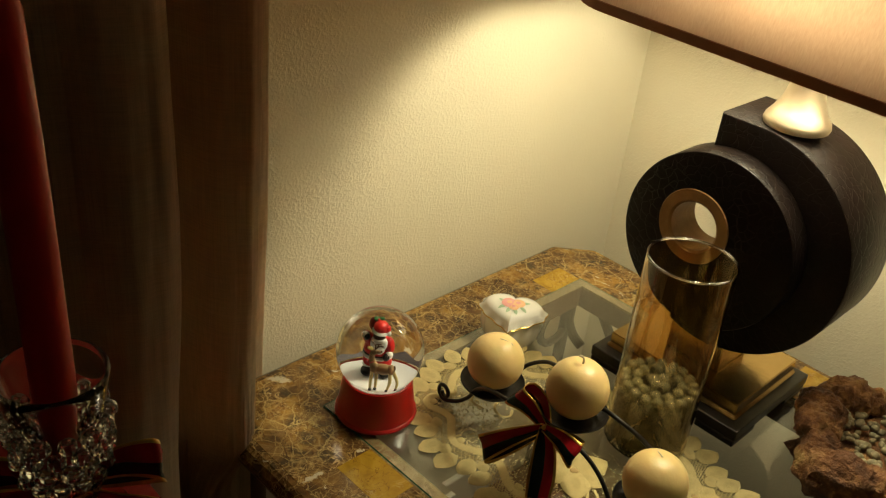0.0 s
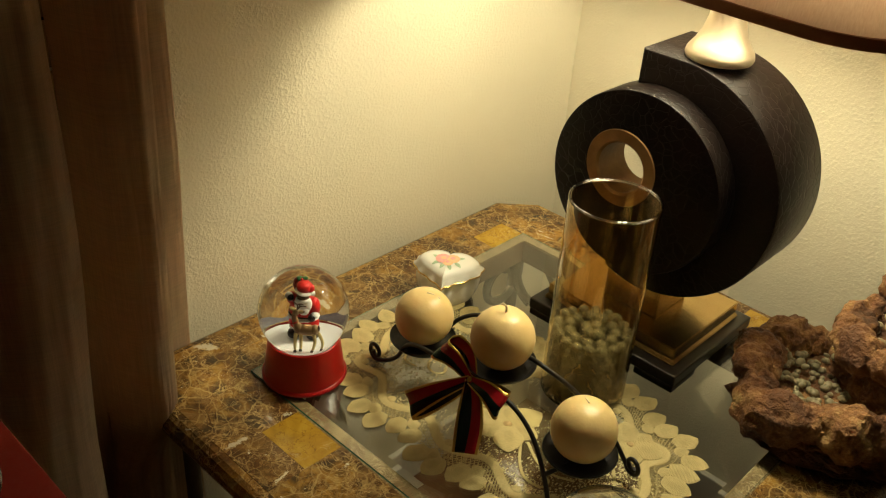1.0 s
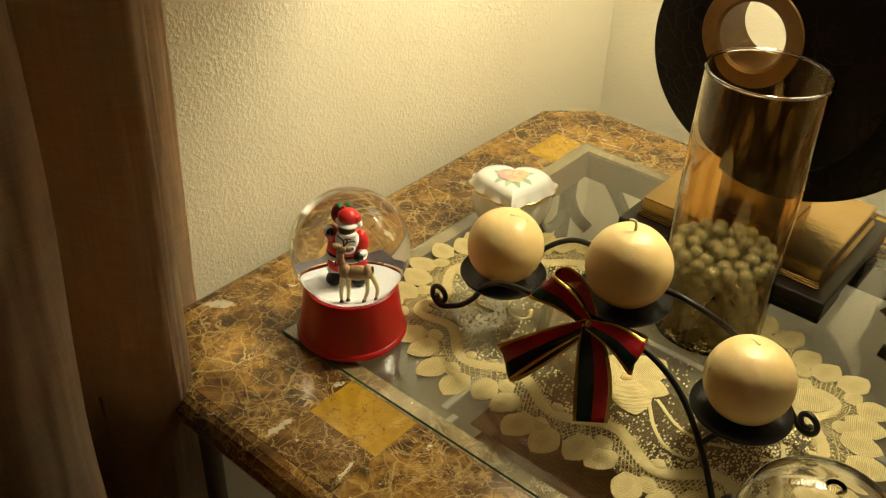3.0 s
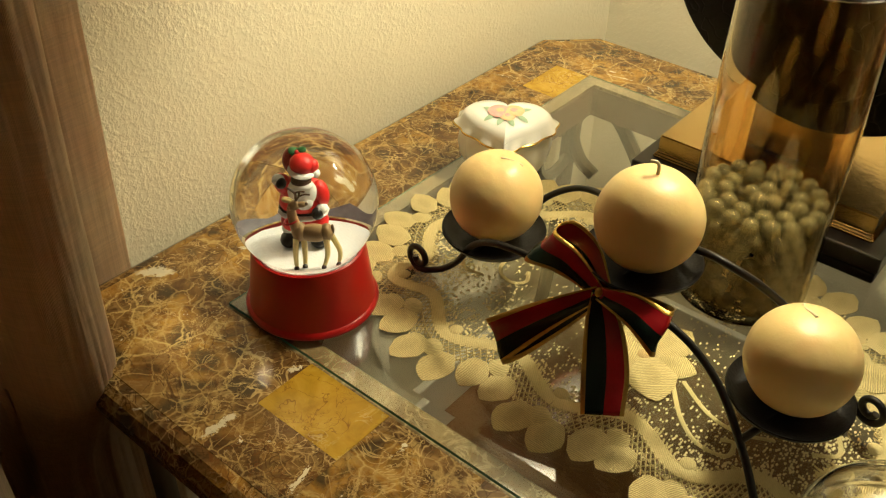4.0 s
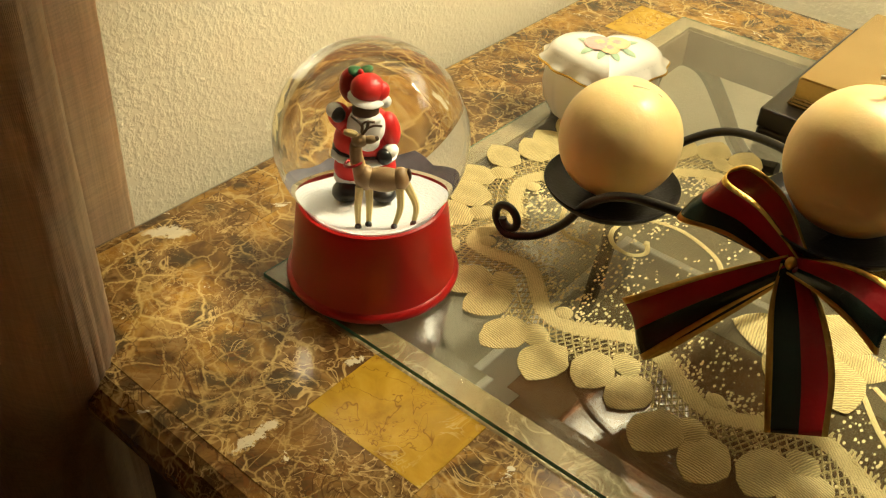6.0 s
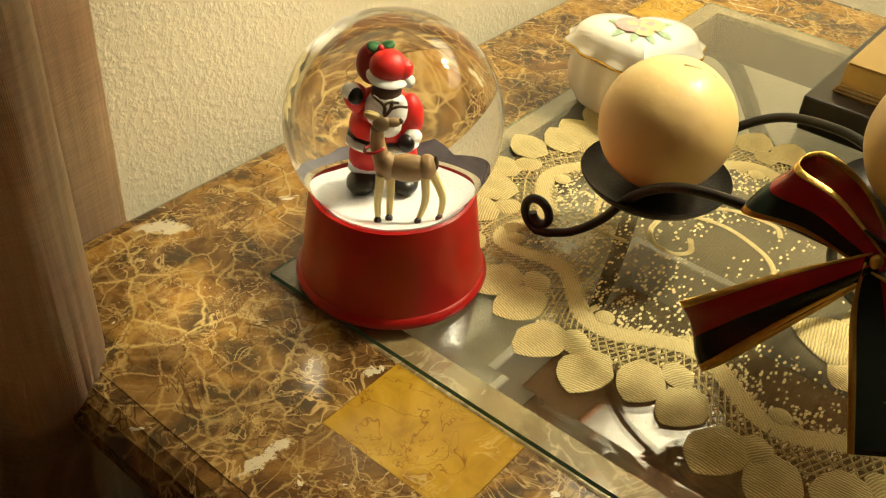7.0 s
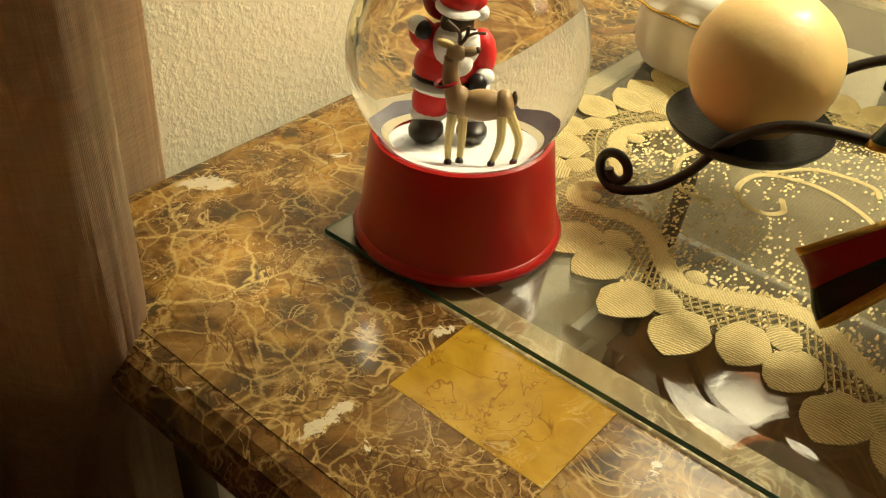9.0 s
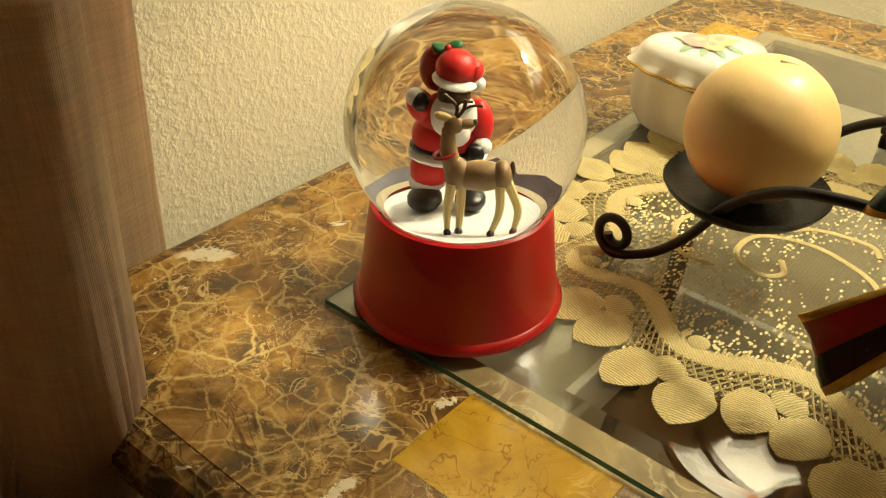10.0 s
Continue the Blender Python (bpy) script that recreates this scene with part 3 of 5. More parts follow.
# ---- curtain ----
def curtain_panel(name, plan, z_lo, z_hi, label):
    line = spline([(x, y, 0) for x, y in plan], 12)
    bm = bmesh.new()
    rows = 60
    grid = []
    for k in range(rows + 1):
        z = z_lo + (z_hi - z_lo) * k / rows
        row = []
        for i, p in enumerate(line):
            s = i / (len(line) - 1)
            wob = 0.006 * noise.noise((s * 6, z * 2.2, 3.1)) + 0.005 * noise.noise((s * 45, z * 3, 7.7)) + 0.0025 * noise.noise((s * 140, z * 12, 2.2))
            up = min(1.0, max(0.0, (z - 0.6) / 0.25))
            tuck = 1 - 0.6 * min(1.0, max(0.0, (0.585 - z) / 0.13)) if p.y > -0.165 else 1.0
            x = WALL_X + 0.012 + (p.x - WALL_X - 0.012) * tuck + wob * (1.0 if p.x > -0.11 else 0.35)
            slide = (0.009 if p.y > -0.17 else 0.016) * up if p.y > -0.3 else 0.0
            row.append(bm.verts.new((max(x, WALL_X + 0.004), p.y + 0.006 * min(1.0, s * 9) * noise.noise((s * 5, z * 2, 9.0)) + slide, z)))
        grid.append(row)
    for a, b in zip(grid, grid[1:]):
        for i in range(len(line) - 1):
            # the two panels part above the sill, where the blind shows
            if a[0].co.z > 0.97 and -0.192 < line[i].y < -0.166 and line[i].x < -0.05:
                continue
            bm.faces.new((a[i], a[i + 1], b[i + 1], b[i]))
    ob = part(name, bm, M["linen"])
    sol = ob.modifiers.new("thickness", "SOLIDIFY")
    sol.thickness = 0.0012
    return tagged(ob, label, "curtain")


PLAN = [(-0.127, -0.012), (-0.124, -0.024), (-0.122, -0.045), (-0.115, -0.058), (-0.07, -0.072), (-0.02, -0.096), (-0.001, -0.116), (-0.002, -0.132), (-0.02, -0.15), (-0.06, -0.162), (-0.108, -0.175), (-0.105, -0.19),
        (-0.06, -0.195), (-0.022, -0.203), (-0.004, -0.232), (-0.018, -0.275), (-0.06, -0.31), (-0.09, -0.325), (-0.1, -0.35), (-0.06, -0.385), (-0.03, -0.42), (-0.06, -0.46), (-0.1, -0.5),
        (-0.07, -0.56), (-0.03, -0.6), (-0.08, -0.66), (-0.1, -0.72), (-0.05, -0.78), (-0.1, -0.86), (-0.06, -0.94), (-0.1, -1.05), (-0.08, -1.2)]
curtain_panel("curtain", PLAN, 0.04, 2.2, "beige linen curtain in soft folds beside the table")

# ---- square side table ----
X0, X1, Y0, Y1 = -0.112, 0.667, -0.124, 0.667
CUT = 0.056
TOP = 0.598
GX0, GX1, GY0, GY1 = 0.0, 0.555, 0.0, 0.553
table = thing("side_table", 0.2775, 0.27, 0, "square marble side table with inset glass and iron legs", "table")
TM = Matrix.Translation((-0.2775, -0.27, 0))


def chamfered(d=0.0):
    a, c = d, CUT - d * 0.41
    return [(X0 + a + c, Y0 + a), (X1 - a - c, Y0 + a), (X1 - a, Y0 + a + c), (X1 - a, Y1 - a - c), (X1 - a - c, Y1 - a), (X0 + a + c, Y1 - a), (X0 + a, Y1 - a - c), (X0 + a, Y0 + a + c)]


def local(ob, parent=table):
    ob.data.transform(Matrix.Translation(-Vector(parent.matrix_basis.translation)))
    return ob


# moulded edge: a rounded lip swept round the plan
PROFILE = [(0.016, TOP - 0.0005), (0.008, TOP - 0.001), (0.002, TOP - 0.005), (-0.004, TOP - 0.013), (-0.005, TOP - 0.022), (-0.002, TOP - 0.03), (0.006, TOP - 0.036), (0.012, TOP - 0.04), (0.02, TOP - 0.044), (0.05, TOP - 0.046)]
bm = bmesh.new()
loops = [[bm.verts.new((x, y, z)) for x, y in chamfered(d)] for d, z in PROFILE]
for a, b in zip(loops, loops[1:]):
    for i in range(8):
        bm.faces.new((a[i], b[i], b[(i + 1) % 8], a[(i + 1) % 8]))
lip = local(part("moulded_edge", bm, M["marble"], table, "rounded polished marble edge"))
lip.data.polygons.foreach_set("use_smooth", [False] * len(lip.data.polygons))
# slab under the stone pieces, with the opening
IN = 0.017
bm = bmesh.new()
outer, inner = chamfered(0.012), [(GX0 + IN, GY0 + IN), (GX1 - IN, GY0 + IN), (GX1 - IN, GY1 - IN), (GX0 + IN, GY1 - IN)]
for lo, hi in (((X0 + 0.06, Y0 + 0.03, TOP - 0.04), (X1 - 0.06, GY0 + IN, TOP - 0.004)), ((X0 + 0.06, GY1 - IN, TOP - 0.04), (X1 - 0.06, Y1 - 0.03, TOP - 0.004)),
               ((X0 + 0.03, GY0 + IN, TOP - 0.04), (GX0 + IN, GY1 - IN, TOP - 0.004)), ((GX1 - IN, GY0 + IN, TOP - 0.04), (X1 - 0.03, GY1 - IN, TOP - 0.004))):
    box(bm, lo, hi)
local(part("slab", bm, M["dark_wood"], table, smooth=False))

# iron frame, scrollwork and legs below
bm = bmesh.new()
for lo, hi in (((-0.06, -0.08, 0.535), (0.615, -0.06, 0.552)), ((-0.06, 0.6, 0.535), (0.615, 0.62, 0.552)), ((-0.06, -0.06, 0.535), (-0.04, 0.6, 0.552)), ((0.595, -0.06, 0.535), (0.615, 0.6, 0.552))):
    box(bm, lo, hi, 0.002)
local(part("frame", bm, M["bronze_iron"], table, smooth=False))
for cx, cy in ((-0.05, -0.07), (0.605, -0.07), (0.605, 0.61), (-0.05, 0.61)):
    sx, sy = (1 if cx < 0.2 else -1), (1 if cy < 0.2 else -1)
    o = 0.0 if cx < 0.2 and cy < 0.2 else 0.05
    leg = spline([(cx, cy, 0.54), (cx - 0.1 * o * sx, cy - 0.1 * o * sy, 0.4), (cx - 0.4 * o * sx, cy - 0.4 * o * sy, 0.24), (cx - o * sx, cy - o * sy, 0.08), (cx - 1.3 * o * sx, cy - 1.3 * o * sy, 0.012)], 8)
    local(part("leg", tube(leg, 0.011, 10), M["bronze_iron"], table))
for side in range(4):
    for k in range(2):
        t0 = 0.12 + 0.4 * k
        flip = 1 if k == 0 else -1
        pts = spiral((0.0, 0, 0), 0.062, 0.022, math.pi * 0.5, 1.1 * flip, (0, 0, 1), (1, 0, 0), 22)
        c2 = spiral((0.13 * flip, 0, -0.02), 0.05, 0.02, math.pi * 1.0 if k == 0 else 0.0, -1.0 * flip, (0, 0, 1), (1, 0, 0), 20)
        bm = bmesh.new()
        if side == 1:
            arch = [(-0.006, 0.425), (-0.03, 0.44), (-0.045, 0.47), (-0.04, 0.505), (-0.016, 0.527), (0.014, 0.522), (0.042, 0.49), (0.066, 0.455), (0.09, 0.437), (0.12, 0.44)]
            tube(spline([(x if k == 0 else 0.555 - x, 0.61, z) for x, z in arch], 6), 0.009, 8, bm)
            local(part("scroll", bm, M["bronze_iron"], table))
            continue
        for line in (pts, c2):
            tube(line, 0.008, 8, bm)
        ob = part("scroll", bm, M["bronze_iron"], table)
        if side < 2:
            m = pose(t0 + (0.05 if k else 0), -0.07 if side == 0 else 0.61, 0.47)
        else:
            m = pose(-0.05 if side == 2 else 0.605, t0 + (0.05 if k else 0), 0.47, 0, 0, 90)
        ob.data.transform(TM @ m)

# bevelled glass pane lying over the opening
PT = GLASS_TOP - TOP - 0.0006
hx, hy, BV = 0.2775, 0.2765, 0.024
bm = bmesh.new()
rings = [[bm.verts.new((sx * (hx - d), sy * (hy - d), z)) for sx, sy in ((-1, -1), (1, -1), (1, 1), (-1, 1))] for d, z in ((BV, 0), (0, 0), (0, PT - 0.0022), (BV, PT))]
for k, (a, b) in enumerate(zip(rings, rings[1:])):
    for i in range(4):
        f = bm.faces.new((a[i], a[(i + 1) % 4], b[(i + 1) % 4], b[i]) if k else (a[i], b[i], b[(i + 1) % 4], a[(i + 1) % 4]))
        f.material_index = 1 if k == 1 else 0
bm.faces.new(rings[3])
bm.faces.new(rings[0][::-1])
bmesh.ops.recalc_face_normals(bm, faces=bm.faces[:])
sheet = part("glass_top", bm, [M["pane"], M["pane_edge"]], table, "clear bevelled glass top", smooth=False)
sheet.location = (0, 0.0065, TOP + 0.0006)
sheet.visible_shadow = False


# ---- table lamp ----
lamp = thing("table_lamp", 0.285, 0.47, GLASS_TOP, "black crackled ring-shaped table lamp, lit, with brass base", "lamp")


def at_lamp(bm):
    bm.transform(Matrix.Translation((-0.285, -0.47, -GLASS_TOP)))
    return bm


bm = boxed((0.157, 0.375, 0.615), (0.4, 0.582, 0.632), 0.002)
part("plinth", at_lamp(bm), M["black_wood"], lamp, "black wooden plinth on bracket feet", smooth=False)
for sx in (0, 1):
    for sy in (0, 1):
        x, y = 0.158 + sx * 0.181, 0.376 + sy * 0.145
        part("foot", at_lamp(boxed((x, y, GLASS_TOP), (x + 0.06, y + 0.06, 0.6145), 0.002)), M["black_wood"], lamp, smooth=False)
bm = bmesh.new()
lo = [(0.171, 0.391), (0.386, 0.391), (0.386, 0.566), (0.171, 0.566)]
secs = [(0.0, 0.6325), (0.0, 0.636), (0.003, 0.639), (0.003, 0.657)]
rr = [[bm.verts.new((x + (d if x < 0.28 else -d), y + (d if y < 0.47 else -d), z)) for x, y in lo] for d, z in secs]
for a, b in zip(rr, rr[1:]):
    for i in range(4):
        bm.faces.new((a[i], a[(i + 1) % 4], b[(i + 1) % 4], b[i]))
bm.faces.new(rr[-1]), bm.faces.new(rr[0][::-1])
bmesh.ops.bevel(bm, geom=bm.edges[:], offset=0.0012, segments=2, affect="EDGES")
part("base_block", at_lamp(bm), M["brass"], lamp, "antique brass base block", smooth=False)
part("neck_block", at_lamp(boxed((0.24, 0.435, 0.6575), (0.325, 0.515, 0.71), 0.002)), M["brass"], lamp, "antique brass neck block", smooth=False)

DC = (0.29, 0.855)
HOLE, HR = (0.255, 0.872), 0.033


def upright(outline, y0, y1, hole=None, hr=0.0, bevel=0.003):
    """A plate in the xz plane from y0 to y1 with a round hole."""
    n = len(outline)
    bm = bmesh.new()
    ringo, ringi = [], []
    for y in (y0, y1):
        ringo.append([bm.verts.new((x, y, z)) for x, z in outline])
        ringi.append([bm.verts.new((hole[0] + hr * (x - hole[0]) / math.hypot(x - hole[0], z - hole[1]), y, hole[1] + hr * (z - hole[1]) / math.hypot(x - hole[0], z - hole[1]))) for x, z in outline])
    rim = []
    for i in range(n):
        j = (i + 1) % n
        f = bm.faces.new((ringo[0][i], ringo[0][j], ringi[0][j], ringi[0][i]))
        bm.faces.new((ringo[1][j], ringo[1][i], ringi[1][i], ringi[1][j]))
        rim.append(bm.faces.new((ringo[0][j], ringo[0][i], ringo[1][i], ringo[1][j])))
        bm.faces.new((ringi[0][i], ringi[0][j], ringi[1][j], ringi[1][i]))
    bmesh.ops.recalc_face_normals(bm, faces=bm.faces[:])
    es = [e for e in bm.edges if all(v in ringo[0] for v in e.verts)] + [e for e in bm.edges if all(v in ringo[1] for v in e.verts)]
    ro = set(ringo[0]) | set(ringo[1])
    es = [e for e in bm.edges if e.verts[0] in ro and e.verts[1] in ro and abs(e.verts[0].co.y - e.verts[1].co.y) < 1e-6]
    bmesh.ops.bevel(bm, geom=es, offset=bevel, segments=2, profile=0.5, affect="EDGES")
    return bm


front = [(0.274 + 0.121 * math.cos(a), 0.856 + 0.121 * math.sin(a)) for a in [2 * math.pi * i / 96 for i in range(96)]]
CUT_X = 0.234
a_end = math.acos((CUT_X - DC[0]) / 0.16)
rear = [(CUT_X, DC[1] + 0.16), (0.262, DC[1] + 0.16)]
for i in range(91):
    a = math.pi / 2 - (math.pi / 2 + a_end) * i / 90
    rear.append((DC[0] + 0.16 * math.cos(a), DC[1] + 0.16 * math.sin(a)))
# hollowed behind the round opening
for i in range(13):
    a = radians(-115 + 200 * i / 12)
    rear.append((HOLE[0] + 0.02 + 0.065 * math.cos(a), HOLE[1] - 0.015 + 0.085 * math.sin(a)))
rear.append((CUT_X, 0.966))


def plate(outline, y0, y1, bevel):
    """A solid plate in the xz plane from y0 to y1."""
    bm = prism([(x, -z) for x, z in outline], y0, y1)
    for v in bm.verts:
        v.co = Vector((v.co.x, v.co.z, -v.co.y))
    bmesh.ops.recalc_face_normals(bm, faces=bm.faces[:])
    es = [e for e in bm.edges if abs(e.verts[0].co.y - e.verts[1].co.y) < 1e-6]
    bmesh.ops.bevel(bm, geom=es, offset=bevel, segments=2, profile=0.5, affect="EDGES")
    return bm


body = part("ring_front", at_lamp(upright(front, 0.392, 0.449, HOLE, HR + 0.003)), M["black_lacquer"], lamp, "black lacquered disc with a round opening")
body2 = part("ring_body", at_lamp(plate(rear, 0.43, 0.548, 0.004)), M["black_lacquer"], lamp, "thick black crackled lacquer body with a stepped shoulder")
# gilded lining of the opening with its flat collar
bm = bmesh.new()
n = 64
prof = [(0.051, 0.3912), (0.05, 0.3895), (0.036, 0.3895), (HR, 0.3925), (HR, 0.45), (HR + 0.0025, 0.45), (HR + 0.0025, 0.39)]
rr = [[bm.verts.new((HOLE[0] + r * math.cos(2 * math.pi * i / n), y, HOLE[1] + r * math.sin(2 * math.pi * i / n))) for i in range(n)] for r, y in prof]
for a, b in zip(rr, rr[1:]):
    for i in range(n):
        bm.faces.new((a[i], a[(i + 1) % n], b[(i + 1) % n], b[i]))
bmesh.ops.recalc_face_normals(bm, faces=bm.faces[:])
part("gilded_ring", at_lamp(bm), M["gold_leaf"], lamp, "worn gold-leaf lining round the opening")
bm = lathe([(0, 0), (0.04, 0), (0.0415, 0.004), (0.04, 0.01), (0.033, 0.02), (0.026, 0.034), (0.022, 0.05), (0.02, 0.07), (0.02, 0.085), (0.009, 0.088), (0.009, 0.15), (0, 0.15)], 48, at=(0.312, 0.475, 1.0155))
part("neck_cap", at_lamp(bm), M["lit_brass"], lamp, "flared brass neck")
bm = ball(bmesh.new(), BULB, (0.028, 0.028, 0.034), 0, 20, 14)
bm = lathe([(0.0, -0.12), (0.013, -0.12), (0.016, -0.1), (0.014, -0.03), (0, -0.03)], 20, bm, 1, at=BULB)
bulb = part("bulb", at_lamp(bm), [M["bulb"], M["brass"]], lamp, "glowing warm bulb")
bulb.visible_shadow = False


def rounded(hx, hy, r, n=10):
    out = []
    for cx, cy, a0 in ((hx - r, hy - r, 0), (-hx + r, hy - r, 90), (-hx + r, -hy + r, 180), (hx - r, -hy + r, 270)):
        for i in range(n + 1):
            a = radians(a0 + 90 * i / n)
            out.append((cx + r * math.cos(a), cy + r * math.sin(a)))
    return out


SH = (0.29, 0.475)
SZ0, SZ1 = 1.115, 1.40
SHADE_TURN = Matrix.Translation((*SH, 0)) @ Matrix.Rotation(radians(-4.5), 4, "Z") @ Matrix.Translation((-SH[0], -SH[1], 0))
bm = bmesh.new()
secs = [(0.285, 0.148, SZ0), (0.27, 0.139, SZ0 + 0.06), (0.24, 0.121, SZ0 + 0.18), (0.215, 0.105, SZ1)]
rr = [[bm.verts.new((SH[0] + x, SH[1] + y, z)) for x, y in rounded(hx, hy, 0.1 * hy / 0.148)] for hx, hy, z in secs]
for a, b in zip(rr, rr[1:]):
    for i in range(len(a)):
        j = (i + 1) % len(a)
        bm.faces.new((a[i], a[j], b[j], b[i]))
bm.transform(SHADE_TURN)
shade = part("shade", at_lamp(bm), [M["shade"], M["lining"]], lamp, "cream fabric lampshade glowing from inside")
mod = shade.modifiers.new("thickness", "SOLIDIFY")
mod.thickness, mod.material_offset = 0.0015, 1
for nm, z, hx, hy in (("bottom_trim", SZ0 - 0.002, 0.287, 0.150), ("top_trim", SZ1 - 0.012, 0.218, 0.108)):
    bm = bmesh.new()
    o = rounded(hx, hy, 0.101 * hy / 0.15)
    i_ = rounded(hx - 0.005, hy - 0.005, 0.097 * hy / 0.15)
    v = [[bm.verts.new((SH[0] + x, SH[1] + y, zz)) for x, y in q] for q, zz in ((o, z), (o, z + 0.012), (i_, z + 0.012), (i_, z))]
    for a, b in zip(v, v[1:] + v[:1]):
        for i in range(len(a)):
            j = (i + 1) % len(a)
            bm.faces.new((a[i], a[j], b[j], b[i]))
    bmesh.ops.recalc_face_normals(bm, faces=bm.faces[:])
    bm.transform(SHADE_TURN)
    part(nm, at_lamp(bm), M["shade_trim"], lamp, "brown ribbon trim")
bm = bmesh.new()
for a in range(3):
    an = a * 2.094 + 0.4
    tube([Vector((0.312, 0.475, 1.175)), Vector((SH[0] + 0.2 * math.cos(an), SH[1] + 0.105 * math.sin(an), 1.2))], 0.0018, 6, bm)
for sg in (-1, 1):
    tube(spline([(0.312 + sg * 0.012, 0.475, 1.155), (0.312 + sg * 0.05, 0.475, 1.19), (0.312 + sg * 0.062, 0.475, 1.26), (0.312 + sg * 0.035, 0.475, 1.36), (0.312, 0.475, 1.385)], 8), 0.002, 6, bm)
part("shade_fitter", at_lamp(bm), M["brass"], lamp)
chain = [Vector((0.335, 0.44, 1.15 - 0.0045 * i)) for i in range(16)]
bm = bmesh.new()
for p in chain:
    ball(bm, p, 0.0021, 0, 6, 4)
tube([Vector((0.318, 0.47, 1.155)), Vector((0.335, 0.44, 1.152))], 0.002, 6, bm)
part("pull_chain", at_lamp(bm), M["brass"], lamp, "beaded metal pull chain")


# ---- snow globe ----
GX, GY = 0.0495, 0.0488
globe = thing("snow_globe", GX, GY, GLASS_TOP, "red-based glass snow globe with a winter scene inside", "snow globe")
BASE = [(0, 0), (0.0452, 0), (0.0468, 0.0012), (0.0473, 0.003), (0.0466, 0.005), (0.0449, 0.0062), (0.0446, 0.0075), (0.0436, 0.02), (0.0424, 0.035), (0.0413, 0.049), (0.0408, 0.0525), (0.0396, 0.0535), (0.0385, 0.052), (0.0385, 0.047), (0, 0.047)]
bm = lathe([(r * (1.16 - 1.1 * z), z * 1.1) for r, z in BASE], 72)
part("base", bm, M["red_plastic"], globe, "glossy red flared base")
GC, GR = 0.0975, 0.0568
bm = ball(bmesh.new(), (0, 0, GC), GR, 0, 72, 48)
dome = part("glass_ball", bm, M["globe"], globe, "clear water-filled glass ball")
dome.visible_shadow = False
bm = bmesh.new()
lathe([(0.0416, 0.0565), (0.0417, 0.0587), (0.0395, 0.0597), (0.03, 0.0605), (0.012, 0.061), (0, 0.0611)], 48, bm)
for v in bm.verts:
    v.co.z += 0.0009 * noise.noise((v.co.x * 130, v.co.y * 130, 0.5))
part("snow", bm, M["snow"], globe, "white glittery snow")
fr, rt = Vector((0.62, -0.785, 0)), Vector((0.785, 0.62, 0))


def loc(a, f, z):
    """A place in the globe: a to the side, f to the front, z up."""
    return rt * a + fr * f + Vector((0, 0, z))


FIG = [base_mat("figurine_red", (0.62, 0.012, 0.01), 0.45)[0], base_mat("figurine_white", (0.8, 0.79, 0.77), 0.6)[0], base_mat("figurine_black", (0.012, 0.011, 0.011), 0.35)[0],
       varied("figurine_tan", (0.4, 0.26, 0.12), (0.27, 0.16, 0.07), 160, 0.5), base_mat("figurine_green", (0.02, 0.12, 0.03), 0.5)[0], base_mat("figurine_dark_red", (0.32, 0.006, 0.01), 0.3)[0],
       base_mat("figurine_cream", (0.62, 0.48, 0.2), 0.5)[0], base_mat("figurine_brown", (0.09, 0.045, 0.02), 0.5)[0]]
turn = Matrix((rt, fr, Vector((0, 0, 1)))).transposed().to_3x3()
Z0, FS, DS = 0.0596, 1.03, 1.5
bm = bmesh.new()
FB = -0.021   # how far in front of the middle it stands


def blob(a, f, z, r, mi, tilt=0.0):
    r = tuple(q * FS for q in ((r, r, r) if isinstance(r, float) else r))
    ball(bm, loc(a * FS - 0.005, f * FS + FB, Z0 + 0.0015 + z * FS), r, mi, 14, 10, turn @ Matrix.Rotation(tilt, 3, "Y"))


blob(-0.006, 0.004, 0.0028, (0.0052, 0.0075, 0.0032), 2), blob(0.0075, 0.004, 0.0028, (0.0048, 0.0075, 0.0032), 2)
blob(-0.0055, 0, 0.0062, (0.0056, 0.0056, 0.0028), 1), blob(0.0065, 0, 0.0062, (0.0056, 0.0056, 0.0028), 1)
blob(-0.005, 0, 0.0105, (0.0062, 0.0066, 0.0065), 0), blob(0.0055, 0, 0.0105, (0.0062, 0.0066, 0.0065), 0)
blob(0.0, 0, 0.0155, (0.0126, 0.0098, 0.003), 1)
blob(0.0, 0, 0.0215, (0.0118, 0.0096, 0.0085), 0), blob(0.0, 0.0002, 0.0185, (0.0122, 0.0099, 0.0018), 2)
blob(0.0, 0.0, 0.0285, (0.0106, 0.0082, 0.0075), 0)
blob(0.0098, 0.0015, 0.0275, (0.0042, 0.0052, 0.0078), 0, -0.12), blob(0.0105, 0.006, 0.021, (0.0034, 0.0034, 0.0028), 1), blob(0.0085, 0.0085, 0.0195, (0.0032, 0.0032, 0.0034), 2)
blob(-0.0092, 0.001, 0.032, (0.0044, 0.0048, 0.006), 0, -0.5), blob(-0.0112, 0.0035, 0.0362, (0.0034, 0.0034, 0.003), 1), blob(-0.0098, 0.0052, 0.0355, (0.003, 0.003, 0.0032), 2)
blob(0.0012, 0.006, 0.0315, (0.0078, 0.0052, 0.0085), 1), blob(0.002, 0.008, 0.0265, (0.005, 0.004, 0.005), 1)
blob(0.001, 0.0055, 0.0385, (0.0056, 0.005, 0.0052), 7)
blob(0.0018, 0.0072, 0.0362, (0.0062, 0.0042, 0.0026), 1)
blob(0.0012, 0.003, 0.0425, (0.0078, 0.0072, 0.0022), 1, 0.12)
